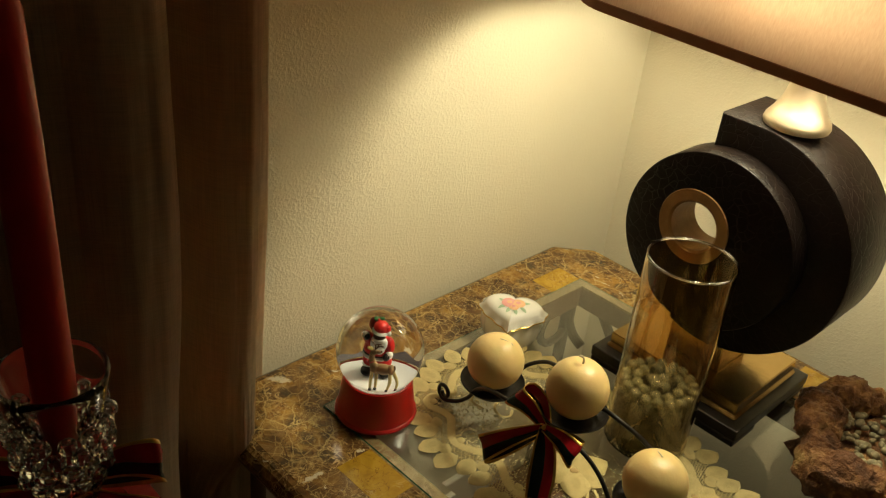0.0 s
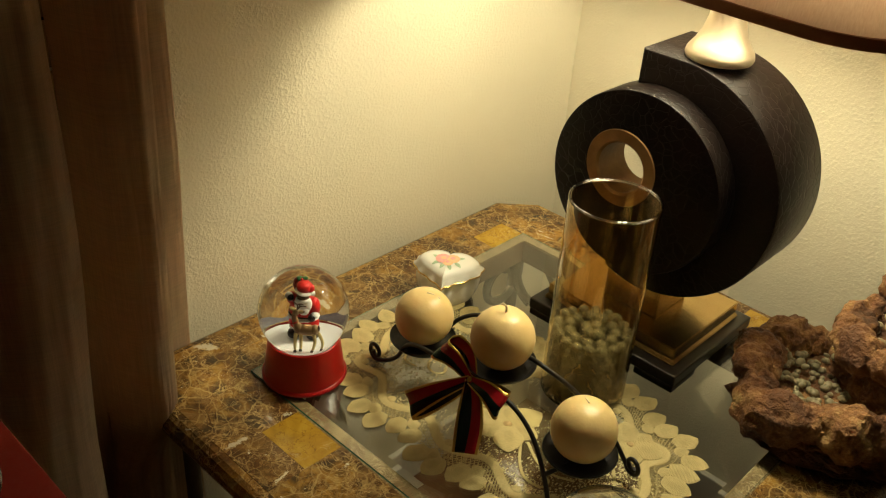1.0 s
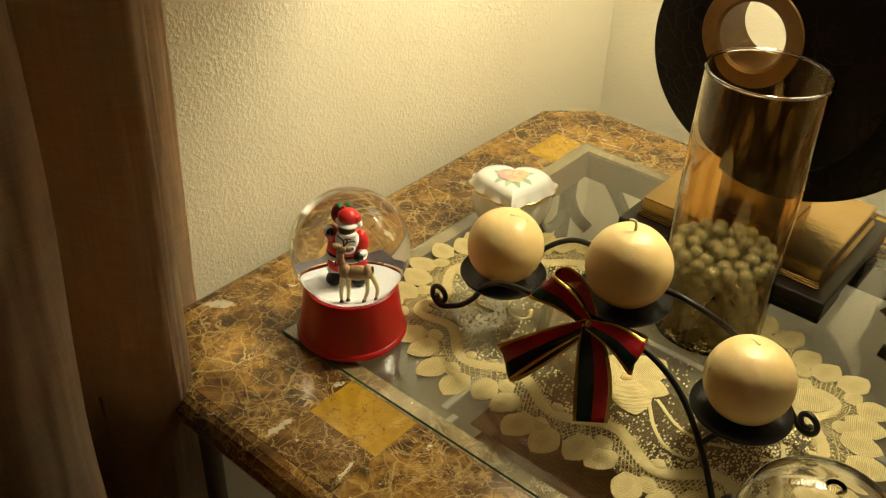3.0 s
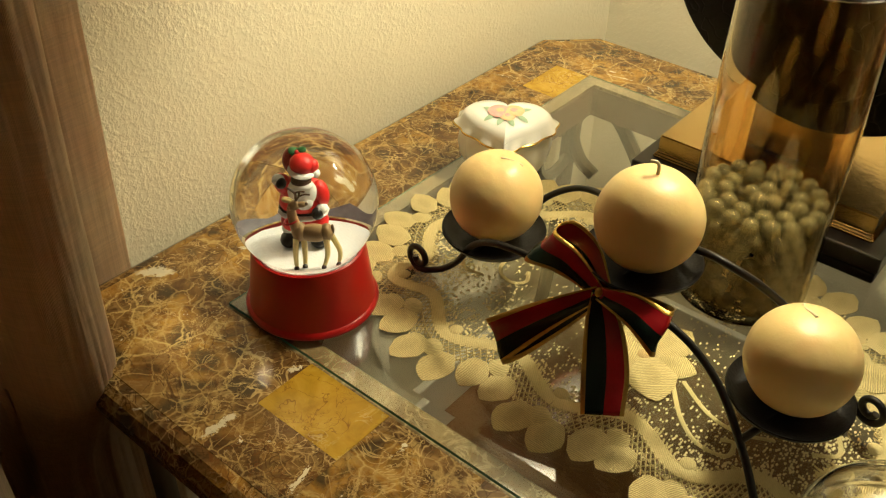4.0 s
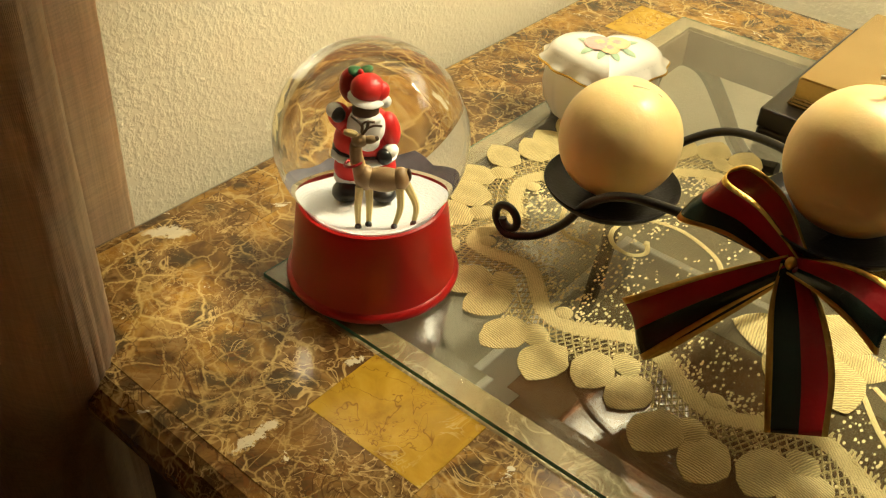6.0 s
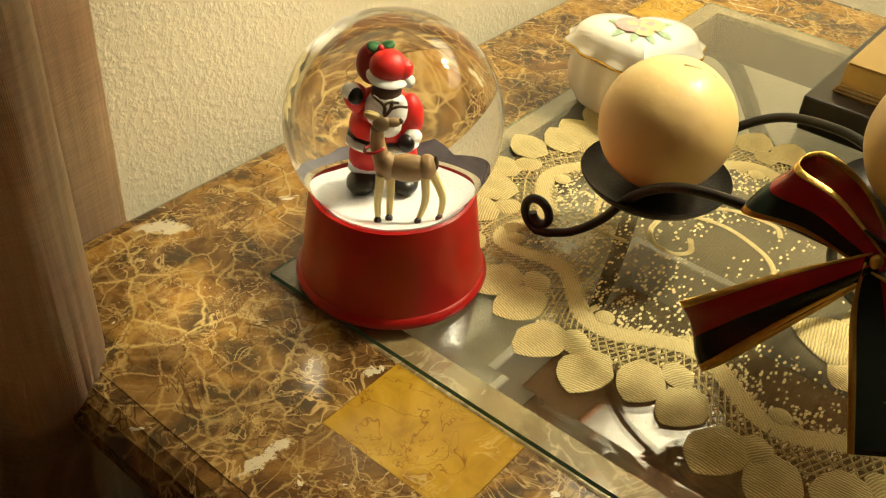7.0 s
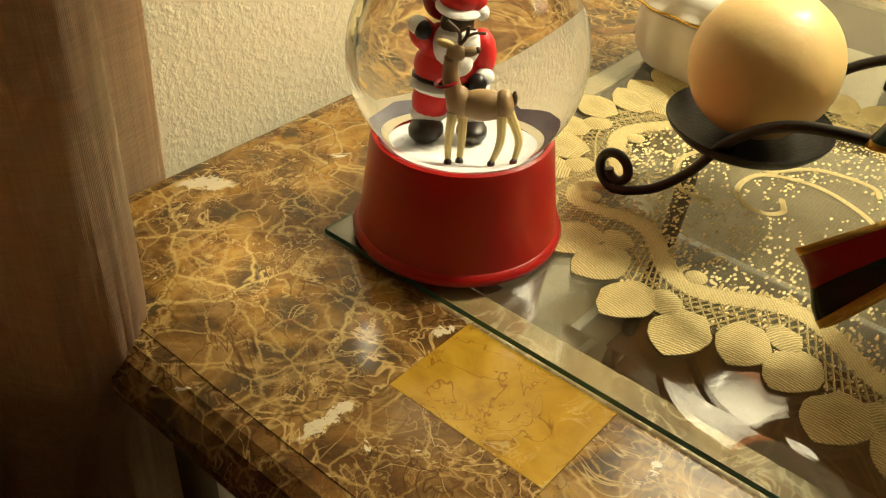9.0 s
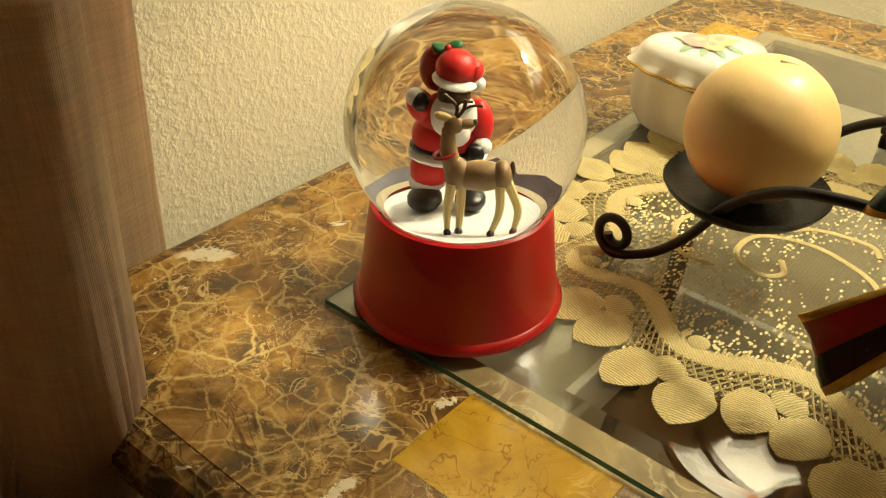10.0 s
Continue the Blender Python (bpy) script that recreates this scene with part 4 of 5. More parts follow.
blob(0.0015, 0.0015, 0.0462, (0.007, 0.0066, 0.0058), 0), blob(0.0062, 0.0015, 0.0445, (0.0038, 0.004, 0.005), 0, 0.5), blob(0.0085, 0.003, 0.0415, 0.0026, 1)
blob(-0.0045, -0.006, 0.0415, (0.0055, 0.005, 0.0075), 5), blob(-0.003, -0.004, 0.0492, (0.0038, 0.003, 0.0016), 4, 0.3), blob(0.0005, -0.004, 0.0505, (0.003, 0.0025, 0.0014), 4, -0.4), blob(-0.0015, -0.002, 0.051, 0.0012, 0), blob(-0.005, -0.003, 0.0485, 0.001, 0)
fig = part("figurine", bm, FIG, globe, "small red and white winter figurine with a sack")
# small deer figure in front of it
bm = bmesh.new()
FD = 0.012


def dz(a, f, z):
    return loc(a * 1.15 + 0.003, f * DS + FD, Z0 + z * 1.62)


ball(bm, dz(0.003, 0, 0.0148), tuple(q * w for q, w in zip((0.0088, 0.0037, 0.0042), (1.12, 1.25, 1.4))), 3, 16, 10, turn)
ball(bm, dz(-0.0045, 0, 0.0152), tuple(q * w for q, w in zip((0.0042, 0.0034, 0.0044), (1.12, 1.25, 1.4))), 3, 14, 10, turn)
ball(bm, dz(0.0095, 0, 0.0152), tuple(q * w for q, w in zip((0.0036, 0.0036, 0.004), (1.12, 1.25, 1.4))), 3, 14, 10, turn)
tube(spline([dz(-0.0055, 0, 0.0155), dz(-0.0075, 0, 0.021), dz(-0.0078, 0.001, 0.026)], 6), 0.0027 * 1.2, 10, bm, 3, lambda t: 1.1 - 0.3 * t)
tube([dz(-0.0086, 0, 0.0196) + rt * 0.0032 * 1.2 * math.cos(a) + fr * 0.0032 * 1.2 * math.sin(a) + Vector((0, 0, 0.0012 * math.cos(a))) for a in [i * 0.3307 for i in range(20)]], 0.0006 * 1.2, 6, bm, 5)
WS = (1.12, 1.25, 1.4)
ball(bm, dz(-0.0062, 0.001, 0.0272), tuple(q * w for q, w in zip((0.0034, 0.0025, 0.0024), WS)), 3, 12, 8, turn)
ball(bm, dz(-0.0022, 0.001, 0.0276), tuple(q * w for q, w in zip((0.0032, 0.0016, 0.0014), WS)), 3, 12, 8, turn @ Matrix.Rotation(-0.15, 3, "Y"))
ball(bm, dz(0.0005, 0.001, 0.0281), tuple(q * w for q, w in zip((0.001, 0.001, 0.0009), WS)), 7, 8, 6, turn)
for sg in (-1, 1):
    ball(bm, dz(-0.0098, 0.0012 * sg, 0.0288 + 0.0004 * sg), tuple(q * w for q, w in zip((0.0032, 0.0008, 0.0011), WS)), 6, 10, 6, turn @ Matrix.Rotation(0.25, 3, "Y"))
    tube(spline([dz(-0.0055, 0.0008 * sg, 0.0288), dz(-0.0045 + 0.0012 * sg, 0.001 * sg, 0.0312), dz(-0.0062 + 0.0035 * sg, 0.0012 * sg, 0.0338)], 4), 0.00075, 6, bm, 7)
    tube(spline([dz(-0.0045 + 0.0012 * sg, 0.001 * sg, 0.0312), dz(-0.002 + 0.0016 * sg, 0.001 * sg, 0.0322), dz(0.0012 + 0.0016 * sg, 0.001 * sg, 0.0322)], 4), 0.0006, 6, bm, 7)
for a, f, kn, tp in ((-0.0062, 0.0015, -0.0004, -0.0068), (-0.003, -0.0012, 0.0002, -0.0032), (0.0092, 0.0014, 0.0012, 0.0068), (0.0112, -0.0014, 0.0022, 0.0136)):
    tube(spline([dz(a, f, 0.013), dz((a + tp) / 2 + kn, f, 0.0068), dz(tp, f, 0.0014)], 5), 0.0013 * 1.2, 8, bm, 6, lambda t: 1.25 - 0.55 * t)
    ball(bm, dz(tp, f + 0.0004, 0.0012), tuple(q * w for q, w in zip((0.0014, 0.0018, 0.0013), (1.12, 1.25, 1.4))), 2, 8, 6, turn)
ball(bm, dz(0.0128, 0, 0.0165), tuple(q * w for q, w in zip((0.001, 0.001, 0.0024), (1.12, 1.25, 1.4))), 7, 8, 6, turn)
part("deer_figurine", bm, FIG, globe, "small tan deer figurine with a red collar")
# painted band at the back of the water
bm = bmesh.new()
cols = []
for i in range(41):
    a = math.atan2(-fr.y, -fr.x) + (i / 40 - 0.5) * 2.9
    h = 0.0035 + 0.004 * noise.noise((i * 0.25, 1.7, 0)) + 0.002 * noise.noise((i * 1.1, 0, 4))
    rows = [(math.sqrt(0.0562 ** 2 - (0.0605 + h * g - GC) ** 2), 0.0605 + h * g) for g in (0.0, 0.5, 1.0)]
    cols.append([bm.verts.new((r * math.cos(a), r * math.sin(a), z)) for r, z in rows])
for a, b in zip(cols, cols[1:]):
    for k in range(2):
        bm.faces.new((a[k], b[k], b[k + 1], a[k + 1]))
part("backdrop_band", bm, varied("purple_grey_print", (0.05, 0.025, 0.045), (0.3, 0.3, 0.32), 200, 0.5), globe, "purple-grey printed band of trees")

# ---- candle holder with three ball candles ----
holder = thing("candle_holder", 0.27, 0.15, GLASS_TOP, "black wrought-iron three-candle holder with scrolled ends", "candle holder")
HO = Vector((0.27, 0.15, GLASS_TOP))
CANDLES = [(0.146, 0.166, 0.690), (0.284, 0.152, 0.741), (0.406, 0.158, 0.681)]
CR = 0.0375
candle_spin = (20, 200, 115)
for (cx, cy, cz), spin in zip(CANDLES, candle_spin):
    zt = cz - CR - HO.z
    bm = lathe([(0, zt - 0.003), (0.03, zt - 0.003), (0.037, zt - 0.0015), (0.0415, zt + 0.003), (0.0432, zt + 0.006), (0.0426, zt + 0.0066), (0.04, zt + 0.0035), (0.035, zt + 0.0002), (0.028, zt - 0.001), (0, zt - 0.001)], 48, at=(cx - HO.x, cy - HO.y, 0))
    part("tray", bm, M["iron"], holder, "shallow black iron candle tray")


def rod(name, pts, r=0.0028, steps=9, pre=(), post=()):
    line = list(pre) + spline(pts, steps) + list(post)
    return part(name, tube([p - HO for p in line], r, 10), M["iron"], holder)


def curl(c, r0, r1, a0, turns, side, n=28):
    return spiral(c, r0, r1, a0, turns, (0, 0, 1), Vector(side).normalized(), n)


G = GLASS_TOP + 0.0035
# front rod: curl beside the globe, arch past the first tray, knot, down to the front foot
c_a = curl((0.092, 0.134, G + 0.0115), 0.0125, 0.005, -math.pi / 2, -1.2, (1, -0.1, 0))[::-1]
rod("rod", [Vector((0.1, 0.134, G + 0.001)), Vector((0.115, 0.138, G + 0.008)), Vector((0.132, 0.137, G + 0.026)), Vector((0.155, 0.126, G + 0.06)), Vector((0.185, 0.115, G + 0.083)), Vector((0.23, 0.111, G + 0.091)), Vector((0.276, 0.111, G + 0.09)),
            Vector((0.325, 0.118, G + 0.086)), Vector((0.365, 0.118, G + 0.062)), Vector((0.4, 0.105, G + 0.026)), Vector((0.425, 0.086, G + 0.0005))], pre=c_a,
    post=curl((0.44, 0.083, G + 0.0105), 0.011, 0.0045, -math.pi / 2, 1.25, (1, -0.1, 0)))
# back rod: from the first tray round behind the middle candle to the third
rod("rod", [Vector((0.152, 0.2, G + 0.044)), Vector((0.165, 0.213, G + 0.066)), Vector((0.19, 0.221, G + 0.082)), Vector((0.225, 0.21, G + 0.092)), Vector((0.26, 0.19, G + 0.096)), Vector((0.3, 0.178, G + 0.105)), Vector((0.334, 0.165, G + 0.116)), Vector((0.374, 0.18, G + 0.094)),
            Vector((0.415, 0.2, G + 0.05)), Vector((0.44, 0.205, G + 0.018))], post=curl((0.452, 0.2, G + 0.024), 0.012, 0.0045, -math.pi * 0.7, 1.3, (1, -0.3, 0)))
rod("leg_rod", [Vector((0.262, 0.15, G + 0.094)), Vector((0.25, 0.165, G + 0.05)), Vector((0.262, 0.19, G + 0.012)), Vector((0.275, 0.2, G))])
rod("tie_rod", [Vector((0.284, 0.14, G + 0.093)), Vector((0.278, 0.114, G + 0.091))])
rod("tie_rod", [Vector((0.146, 0.15, G + 0.0415)), Vector((0.15, 0.128, G + 0.054))])
rod("tie_rod", [Vector((0.406, 0.14, G + 0.033)), Vector((0.396, 0.107, G + 0.031))])

for k, ((cx, cy, cz), spin) in enumerate(zip(CANDLES, candle_spin)):
    e = thing("ball_candle", cx, cy, cz - CR, ("ivory wax ball candle with a bent wick, unlit", "ivory wax ball candle with a curled wick, unlit", "ivory wax ball candle with a wick pressed into it")[k], "candle", "candles on the iron holder", rz=spin)
    bm = ball(bmesh.new(), (0, 0, CR), CR, 0, 56, 40)
    for v in bm.verts:
        d = v.co - Vector((0, 0, CR))
        v.co += d * (0.01 * noise.noise(v.co * 40 + Vector((k * 5, 0, 0))) + 0.004 * noise.noise(v.co * 140))
        if d.z < -CR * 0.96:
            v.co.z = CR - CR * 0.96
        if d.z > CR * 0.9:
            v.co.z -= (d.z - CR * 0.9) * 0.35
    part("wax_ball", bm, M["wax"], e)
    top = Vector((0, 0, CR * 1.955))
    if k == 1:
        w = spline([top - Vector((0, 0, 0.003)), top + Vector((0, 0, 0.006)), top + Vector((0.002, 0, 0.009)), top + Vector((0.006, 0, 0.009))], 5)
    else:
        w = []
        for i in range(14):
            t = i / 13
            a, u = 0.05 + 0.5 * t, (0.1, 0.35)[k == 2] * math.sin(t * 2.6)
            d = Vector((math.sin(a), math.sin(u) * math.sin(a + 0.2), math.cos(a))).normalized()
            w.append(Vector((0, 0, CR)) + d * (CR * (0.99 if d.z < 0.9 else 0.965)))
    part("wick", tube(w, 0.0011 if k != 1 else 0.0013, 8), M["wick"], e, "bare cotton wick")

# ---- ribbon bow on the holder ----
KN = Vector((0.278, 0.107, 0.7))
bow = thing("ribbon_bow", *KN, "red and green satin ribbon bow with gold wired edges", "bow")


def ribbon_by_edges(name, pairs, parent, origin, flip=False):
    """A ribbon strip through pairs of edge points."""
    top, low = spline([a for a, b in pairs], 8), spline([b for a, b in pairs], 8)
    bands = (0.0, 0.1, 0.3, 0.53, 0.73, 0.9, 1.0)
    bm = bmesh.new()
    rows = []
    for i, (a, b) in enumerate(zip(top, low)):
        n = (b - a).cross(top[min(i + 1, len(top) - 1)] - top[max(i - 1, 0)])
        n = n.normalized() if n.length > 1e-9 else Vector((0, 0, 0))
        rows.append([bm.verts.new(a.lerp(b, k) - origin + n * 0.0012 * math.sin(k * 7 + i * 0.3)) for k in bands])
    for a, b in zip(rows, rows[1:]):
        for j in range(6):
            bm.faces.new((a[j], a[j + 1], b[j + 1], b[j])).material_index = (0, 1, 1, 2, 2, 0)[j] if not flip else (0, 2, 2, 1, 1, 0)[j]
    ob = part(name, bm, [M["ribbon_gold"], M["ribbon_red"], M["ribbon_green"]], parent)
    sol = ob.modifiers.new("thickness", "SOLIDIFY")
    sol.thickness = 0.0005
    return ob


def loop_of(A, B, back, flip=False, bulge=(0, 0, 0.004), KN=KN, bow=bow):
    """A loop from the knot out to the end edge A-B and back behind it."""
    A, B, back = Vector(A), Vector(B), Vector(back)
    k0, k1 = KN + (A - B).normalized() * 0.005, KN - (A - B).normalized() * 0.005
    ma, mb = k0.lerp(A, 0.55) + Vector(bulge), k1.lerp(B, 0.55) + Vector(bulge)
    ribbon_by_edges("loop", [(k0, k1), (ma, mb), (A, B), (A + back, B + back), (ma + back * 1.2 - Vector(bulge), mb + back * 1.2 - Vector(bulge)), (k0 + back * 0.4, k1 + back * 0.4)], bow, KN, flip)


loop_of((0.214, 0.069, 0.665), (0.234, 0.065, 0.636), (0.004, 0.016, -0.004), False, (0, -0.003, 0.003))
loop_of((0.232, 0.121, 0.722), (0.217, 0.107, 0.696), (0.004, 0.014, 0.004))
loop_of((0.328, 0.112, 0.709), (0.33, 0.089, 0.687), (-0.004, 0.012, -0.006), False)
ribbon_by_edges("tail", [(KN + Vector((-0.004, -0.003, 0)), KN + Vector((0.004, 0.002, 0))), (Vector((0.279, 0.092, 0.68)), Vector((0.3, 0.106, 0.684))), (Vector((0.292, 0.072, 0.658)), Vector((0.318, 0.09, 0.664))), (Vector((0.304, 0.056, 0.64)), Vector((0.329, 0.07, 0.644)))], bow, KN, True)

bm = ball(bmesh.new(), (0, 0, 0), (0.003, 0.003, 0.0042), 0, 14, 10)
part("knot", bm, M["ribbon_gold"], bow, "gold wired knot")

# ---- heart-shaped porcelain box ----
heart_box = thing("heart_box", 0.053, 0.307, GLASS_TOP, "white porcelain heart-shaped trinket box with flowers on its lid", "trinket box", rz=34)
heart_box.scale = (0.95, 1.06, 1.16)


def heart(s, n=72, wave=0.0):
    out = []
    for i in range(n):
        t = 2 * math.pi * i / n
        x, y = 16 * math.sin(t) ** 3, 13 * math.cos(t) - 3.4 * math.cos(2 * t) - 1.4 * math.cos(3 * t) - 0.5 * math.cos(4 * t)
        k = s * (1 + wave * math.sin(18 * t))
        out.append((x / 16 * k, (y + 2.5) / 16 * k))
    return out[::-1]


def heart_stack(levels, mi=0):
    bm = bmesh.new()
    rr = [[bm.verts.new((x, y, z)) for x, y in heart(s, 144, w)] for s, z, w in levels]
    for a, b in zip(rr, rr[1:]):
        for i in range(144):
            bm.faces.new((a[i], a[(i + 1) % 144], b[(i + 1) % 144], b[i])).material_index = mi
    c0, c1 = bm.verts.new((0, 0, levels[0][1])), bm.verts.new((0, 0, levels[-1][1] + 0.0008))
    for i in range(144):
        bm.faces.new((c0, rr[0][(i + 1) % 144], rr[0][i])).material_index = mi
        bm.faces.new((c1, rr[-1][i], rr[-1][(i + 1) % 144])).material_index = mi
    bmesh.ops.recalc_face_normals(bm, faces=bm.faces[:])
    return bm


part("body", heart_stack([(0.032, 0, 0), (0.04, 0.002, 0), (0.0465, 0.012, 0.03), (0.0485, 0.024, 0.04), (0.0475, 0.033, 0.03), (0.046, 0.036, 0)]), M["porcelain"], heart_box, "fluted white porcelain body")
lid = part("lid", heart_stack([(0.046, 0.0365, 0), (0.053, 0.0385, 0.034), (0.0535, 0.041, 0.034), (0.048, 0.045, 0.01), (0.046, 0.049, 0), (0.041, 0.053, 0), (0.03, 0.0555, 0), (0.012, 0.0566, 0)]), M["porcelain"], heart_box, "domed white lid with a scalloped edge")
hl = [Vector((x, y, 0.0398)) for x, y in heart(0.0538, 144, 0.034)]
part("gilt_edge", tube(hl + hl[:2], 0.0009, 6), M["gilt"], heart_box, "gilt scalloped rim")
bm = bmesh.new()
for i, (x, y) in enumerate(heart(0.0455, 90)):
    ball(bm, (x, y, 0.0478), 0.0009, 0, 6, 4)
part("beaded_border", bm, M["porcelain"], lid)


def petal(bm, c, ang, ln, wd, z, mi=0, blunt=False):
    """A flat leaf with a raised rib, pointing along ang; blunt ones are broad towards a rounded end."""
    d, s = Vector((math.cos(ang), math.sin(ang), 0)), Vector((-math.sin(ang), math.cos(ang), 0))
    c = Vector((c[0], c[1], z))
    fs = (0.0, 0.08, 0.2, 0.35, 0.5, 0.65, 0.78, 0.88, 0.95, 1.0)
    hw = (0.22, 0.34, 0.44, 0.5, 0.49, 0.43, 0.33, 0.22, 0.11, 0.0)
    if blunt:
        hw = (0.08, 0.12, 0.2, 0.31, 0.42, 0.5, 0.52, 0.46, 0.32, 0.0)
    mid = [bm.verts.new(c + d * ln * f + Vector((0, 0, 0.0007 * math.sin(math.pi * min(f + 0.1, 1))))) for f in fs]
    for sg in (1, -1):
        e = [bm.verts.new(c + d * ln * f + s * sg * wd * k) for f, k in zip(fs[:-1], hw)] + [mid[-1]]
        for i in range(len(fs) - 1):
            q = [mid[i], mid[i + 1], e[i + 1], e[i]] if e[i + 1] is not mid[i + 1] else [mid[i], mid[i + 1], e[i]]
            bm.faces.new(q[::-1] if sg > 0 else q).material_index = mi


bm = bmesh.new()
for ang, c in ((-2.5, (-0.012, -0.001)), (-1.9, (-0.004, -0.005)), (-0.7, (0.012, 0.0)), (-1.2, (0.003, -0.006)), (2.7, (-0.013, 0.008)), (0.4, (0.013, 0.01))):
    petal(bm, c, ang, 0.013, 0.0065, 0.0582, 2)
for cx, cy, r, mi in ((-0.007, 0.006, 0.0098, 0), (0.007, 0.008, 0.0088, 1), (0.001, -0.003, 0.0065, 1)):
    for i in range(7):
        petal(bm, (cx, cy), i * 0.8976 + cx * 90, r * 1.25, r * 1.3, 0.0592 + 0.0001 * i, mi, True)
    for i in range(4):
        petal(bm, (cx, cy), i * 1.571 + cx * 50, r * 0.45, r * 0.5, 0.0602, 1 - mi, True)
from mathutils.bvhtree import BVHTree
dome_tree = BVHTree.FromPolygons([v.co for v in lid.data.vertices], [f.vertices for f in lid.data.polygons])
for v in bm.verts:
    hit = dome_tree.ray_cast(Vector((v.co.x, v.co.y, 0.2)), Vector((0, 0, -1)))[0]
    v.co.z = hit.z + 0.0005 + 0.5 * (v.co.z - 0.0582)
part("painted_bouquet", bm, [M["pink"], M["peach"], M["leaf_green"]], lid, "painted pink and peach flowers with green leaves")

# ---- glass vase with marbles ----
VX, VY, VR = 0.312, 0.298, 0.0545
vase = thing("glass_vase", VX, VY, GLASS_TOP, "tall clear cylindrical glass vase part filled with marbles", "vase")
VH = 0.277
bm = lathe([(0, 0), (VR - 0.003, 0), (VR, 0.003), (VR, VH - 0.001), (VR - 0.0012, VH), (VR - 0.0024, VH - 0.001), (VR - 0.0024, 0.012), (VR - 0.006, 0.009), (0, 0.009)], 72)
v = part("cylinder", bm, M["vase_glass"], vase)
v.visible_shadow = False
bm = tube([Vector((math.cos(a) * (VR - 0.0012), math.sin(a) * (VR - 0.0012), VH + 0.0005)) for a in [i * math.pi / 36 for i in range(73)]], 0.0014, 8)
o = part("rim", bm, M["crystal"], vase, "rounded glass rim")
o.visible_shadow = False
bead_me = None
BR = 0.0074
rng = random.Random(5)
for lay in range(7):
    for ring_r, cnt in ((VR - 0.0026 - BR, 18), (VR - 0.0028 - BR * 3, 11), (0.009, 4)):
        if lay < 4 and ring_r < 0.03:
            continue
        for i in range(cnt):
            a = 2 * math.pi * (i + 0.5 * (lay % 2)) / cnt + rng.uniform(-0.04, 0.04)
            z = GLASS_TOP + 0.0095 + BR + lay * 0.0124 + rng.uniform(-0.0006, 0.0012) * (lay > 0)
            if lay == 6:
                z += rng.uniform(0, 0.003)
            p = (VX + ring_r * math.cos(a), VY + ring_r * math.sin(a), z)
            if bead_me is None:
                o = part("glass_marble", ball(bmesh.new(), (0, 0, 0), BR, 0, 16, 10), M["marble_bead"])
                bead_me = o.data
            else:
                o = new("glass_marble", bead_me)
            o.location = p
            tagged(o, "clear pale green glass marble lying in the vase", "marble", "marbles in the vase")

# ---- rock ornament ----
rock = thing("rock_ornament", 0.56, 0.49, GLASS_TOP, "red-brown tiered rock ornament with pebble-filled hollows", "ornament")


def lump(c, r, seed, amp, squash=0.0, sub=5, dish=None):
    bm = bmesh.new()
    bmesh.ops.create_icosphere(bm, subdivisions=sub, radius=1)
    for v in bm.verts:
        d = v.co.normalized()
        k = 1 + amp * (noise.fractal(d * 1.9 + Vector((seed, 0, 0)), 0.9, 2.1, 5)) + 0.05 * noise.noise(d * 7 + Vector((0, seed, 0))) + 0.02 * noise.noise(d * 19 + Vector((0, seed, 0)))
        p = Vector((d.x * r[0], d.y * r[1], d.z * r[2])) * k
        if dish:
            e = math.hypot(p.x - dish[0], p.y - dish[1]) / dish[2]
            lim = dish[3] + 0.012 * max(0, e - 1) * 8
            if e < 1.2 and p.z > lim:
                p.z = lim + 0.003 * noise.noise(p * 60)
        p += Vector(c)
        p.z = max(p.z, squash)
        v.co = p
    return bm


part("rock_base", lump((0, 0, 0.012), (0.125, 0.115, 0.035), 3.3, 0.18, 0.0, 5), M["rock"], rock, "craggy brown base")
part("upper_rock", lump((0.06, 0.055, 0.075), (0.085, 0.075, 0.062), 8.1, 0.2, 0.02, 5, (0.0, -0.005, 0.06, 0.045)), M["rock"], rock, "craggy upper tier with a hollow")
rng = random.Random(11)
for i in range(30):
    low = i < 17
    a = 2 * math.pi * i / 17 if low else 2 * math.pi * (i - 17) / 13 + 0.2
    r0 = rng.uniform(0.1, 0.118) if low else rng.uniform(0.068, 0.08)
    sz = rng.uniform(0.024, 0.042) if low else rng.uniform(0.018, 0.032)
    if low and 0.2 < a < 1.9:
        continue
    c = (r0 * math.cos(a) + (0 if low else 0.06), r0 * 0.92 * math.sin(a) + (0 if low else 0.055), (0.04 + rng.uniform(-0.008, 0.02)) if low else 0.115 + rng.uniform(-0.012, 0.014) + (0.035 if 0.2 < a < 2.2 else 0))
    bm = lump((0, 0, 0), (sz * rng.uniform(0.8, 1.3), sz * rng.uniform(0.8, 1.2), sz * rng.uniform(0.8, 1.25)), rng.uniform(0, 50), 0.22, -1.0, 4)
    o = part("stone", bm, M["rock"], rock)
    o.matrix_basis = pose(*c, rng.uniform(-30, 30), rng.uniform(-30, 30), rng.uniform(0, 360))
bm = bmesh.new()
for k in range(5):
    box(bm, (-0.05, -0.022 + k * 0.009, -0.004 + 0.001 * (k % 2)), (0.05, -0.0135 + k * 0.009, 0.005 + 0.0015 * (k % 2)), 0.001)
o = part("bark_slab", bm, varied("brown_bark", (0.24, 0.12, 0.05), (0.13, 0.06, 0.024), 60, 0.7, 0, (200, 0.002)), rock, "ridged brown bark slab", smooth=False)
o.matrix_basis = pose(0.1, 0.06, 0.158, 8, 14, -40)
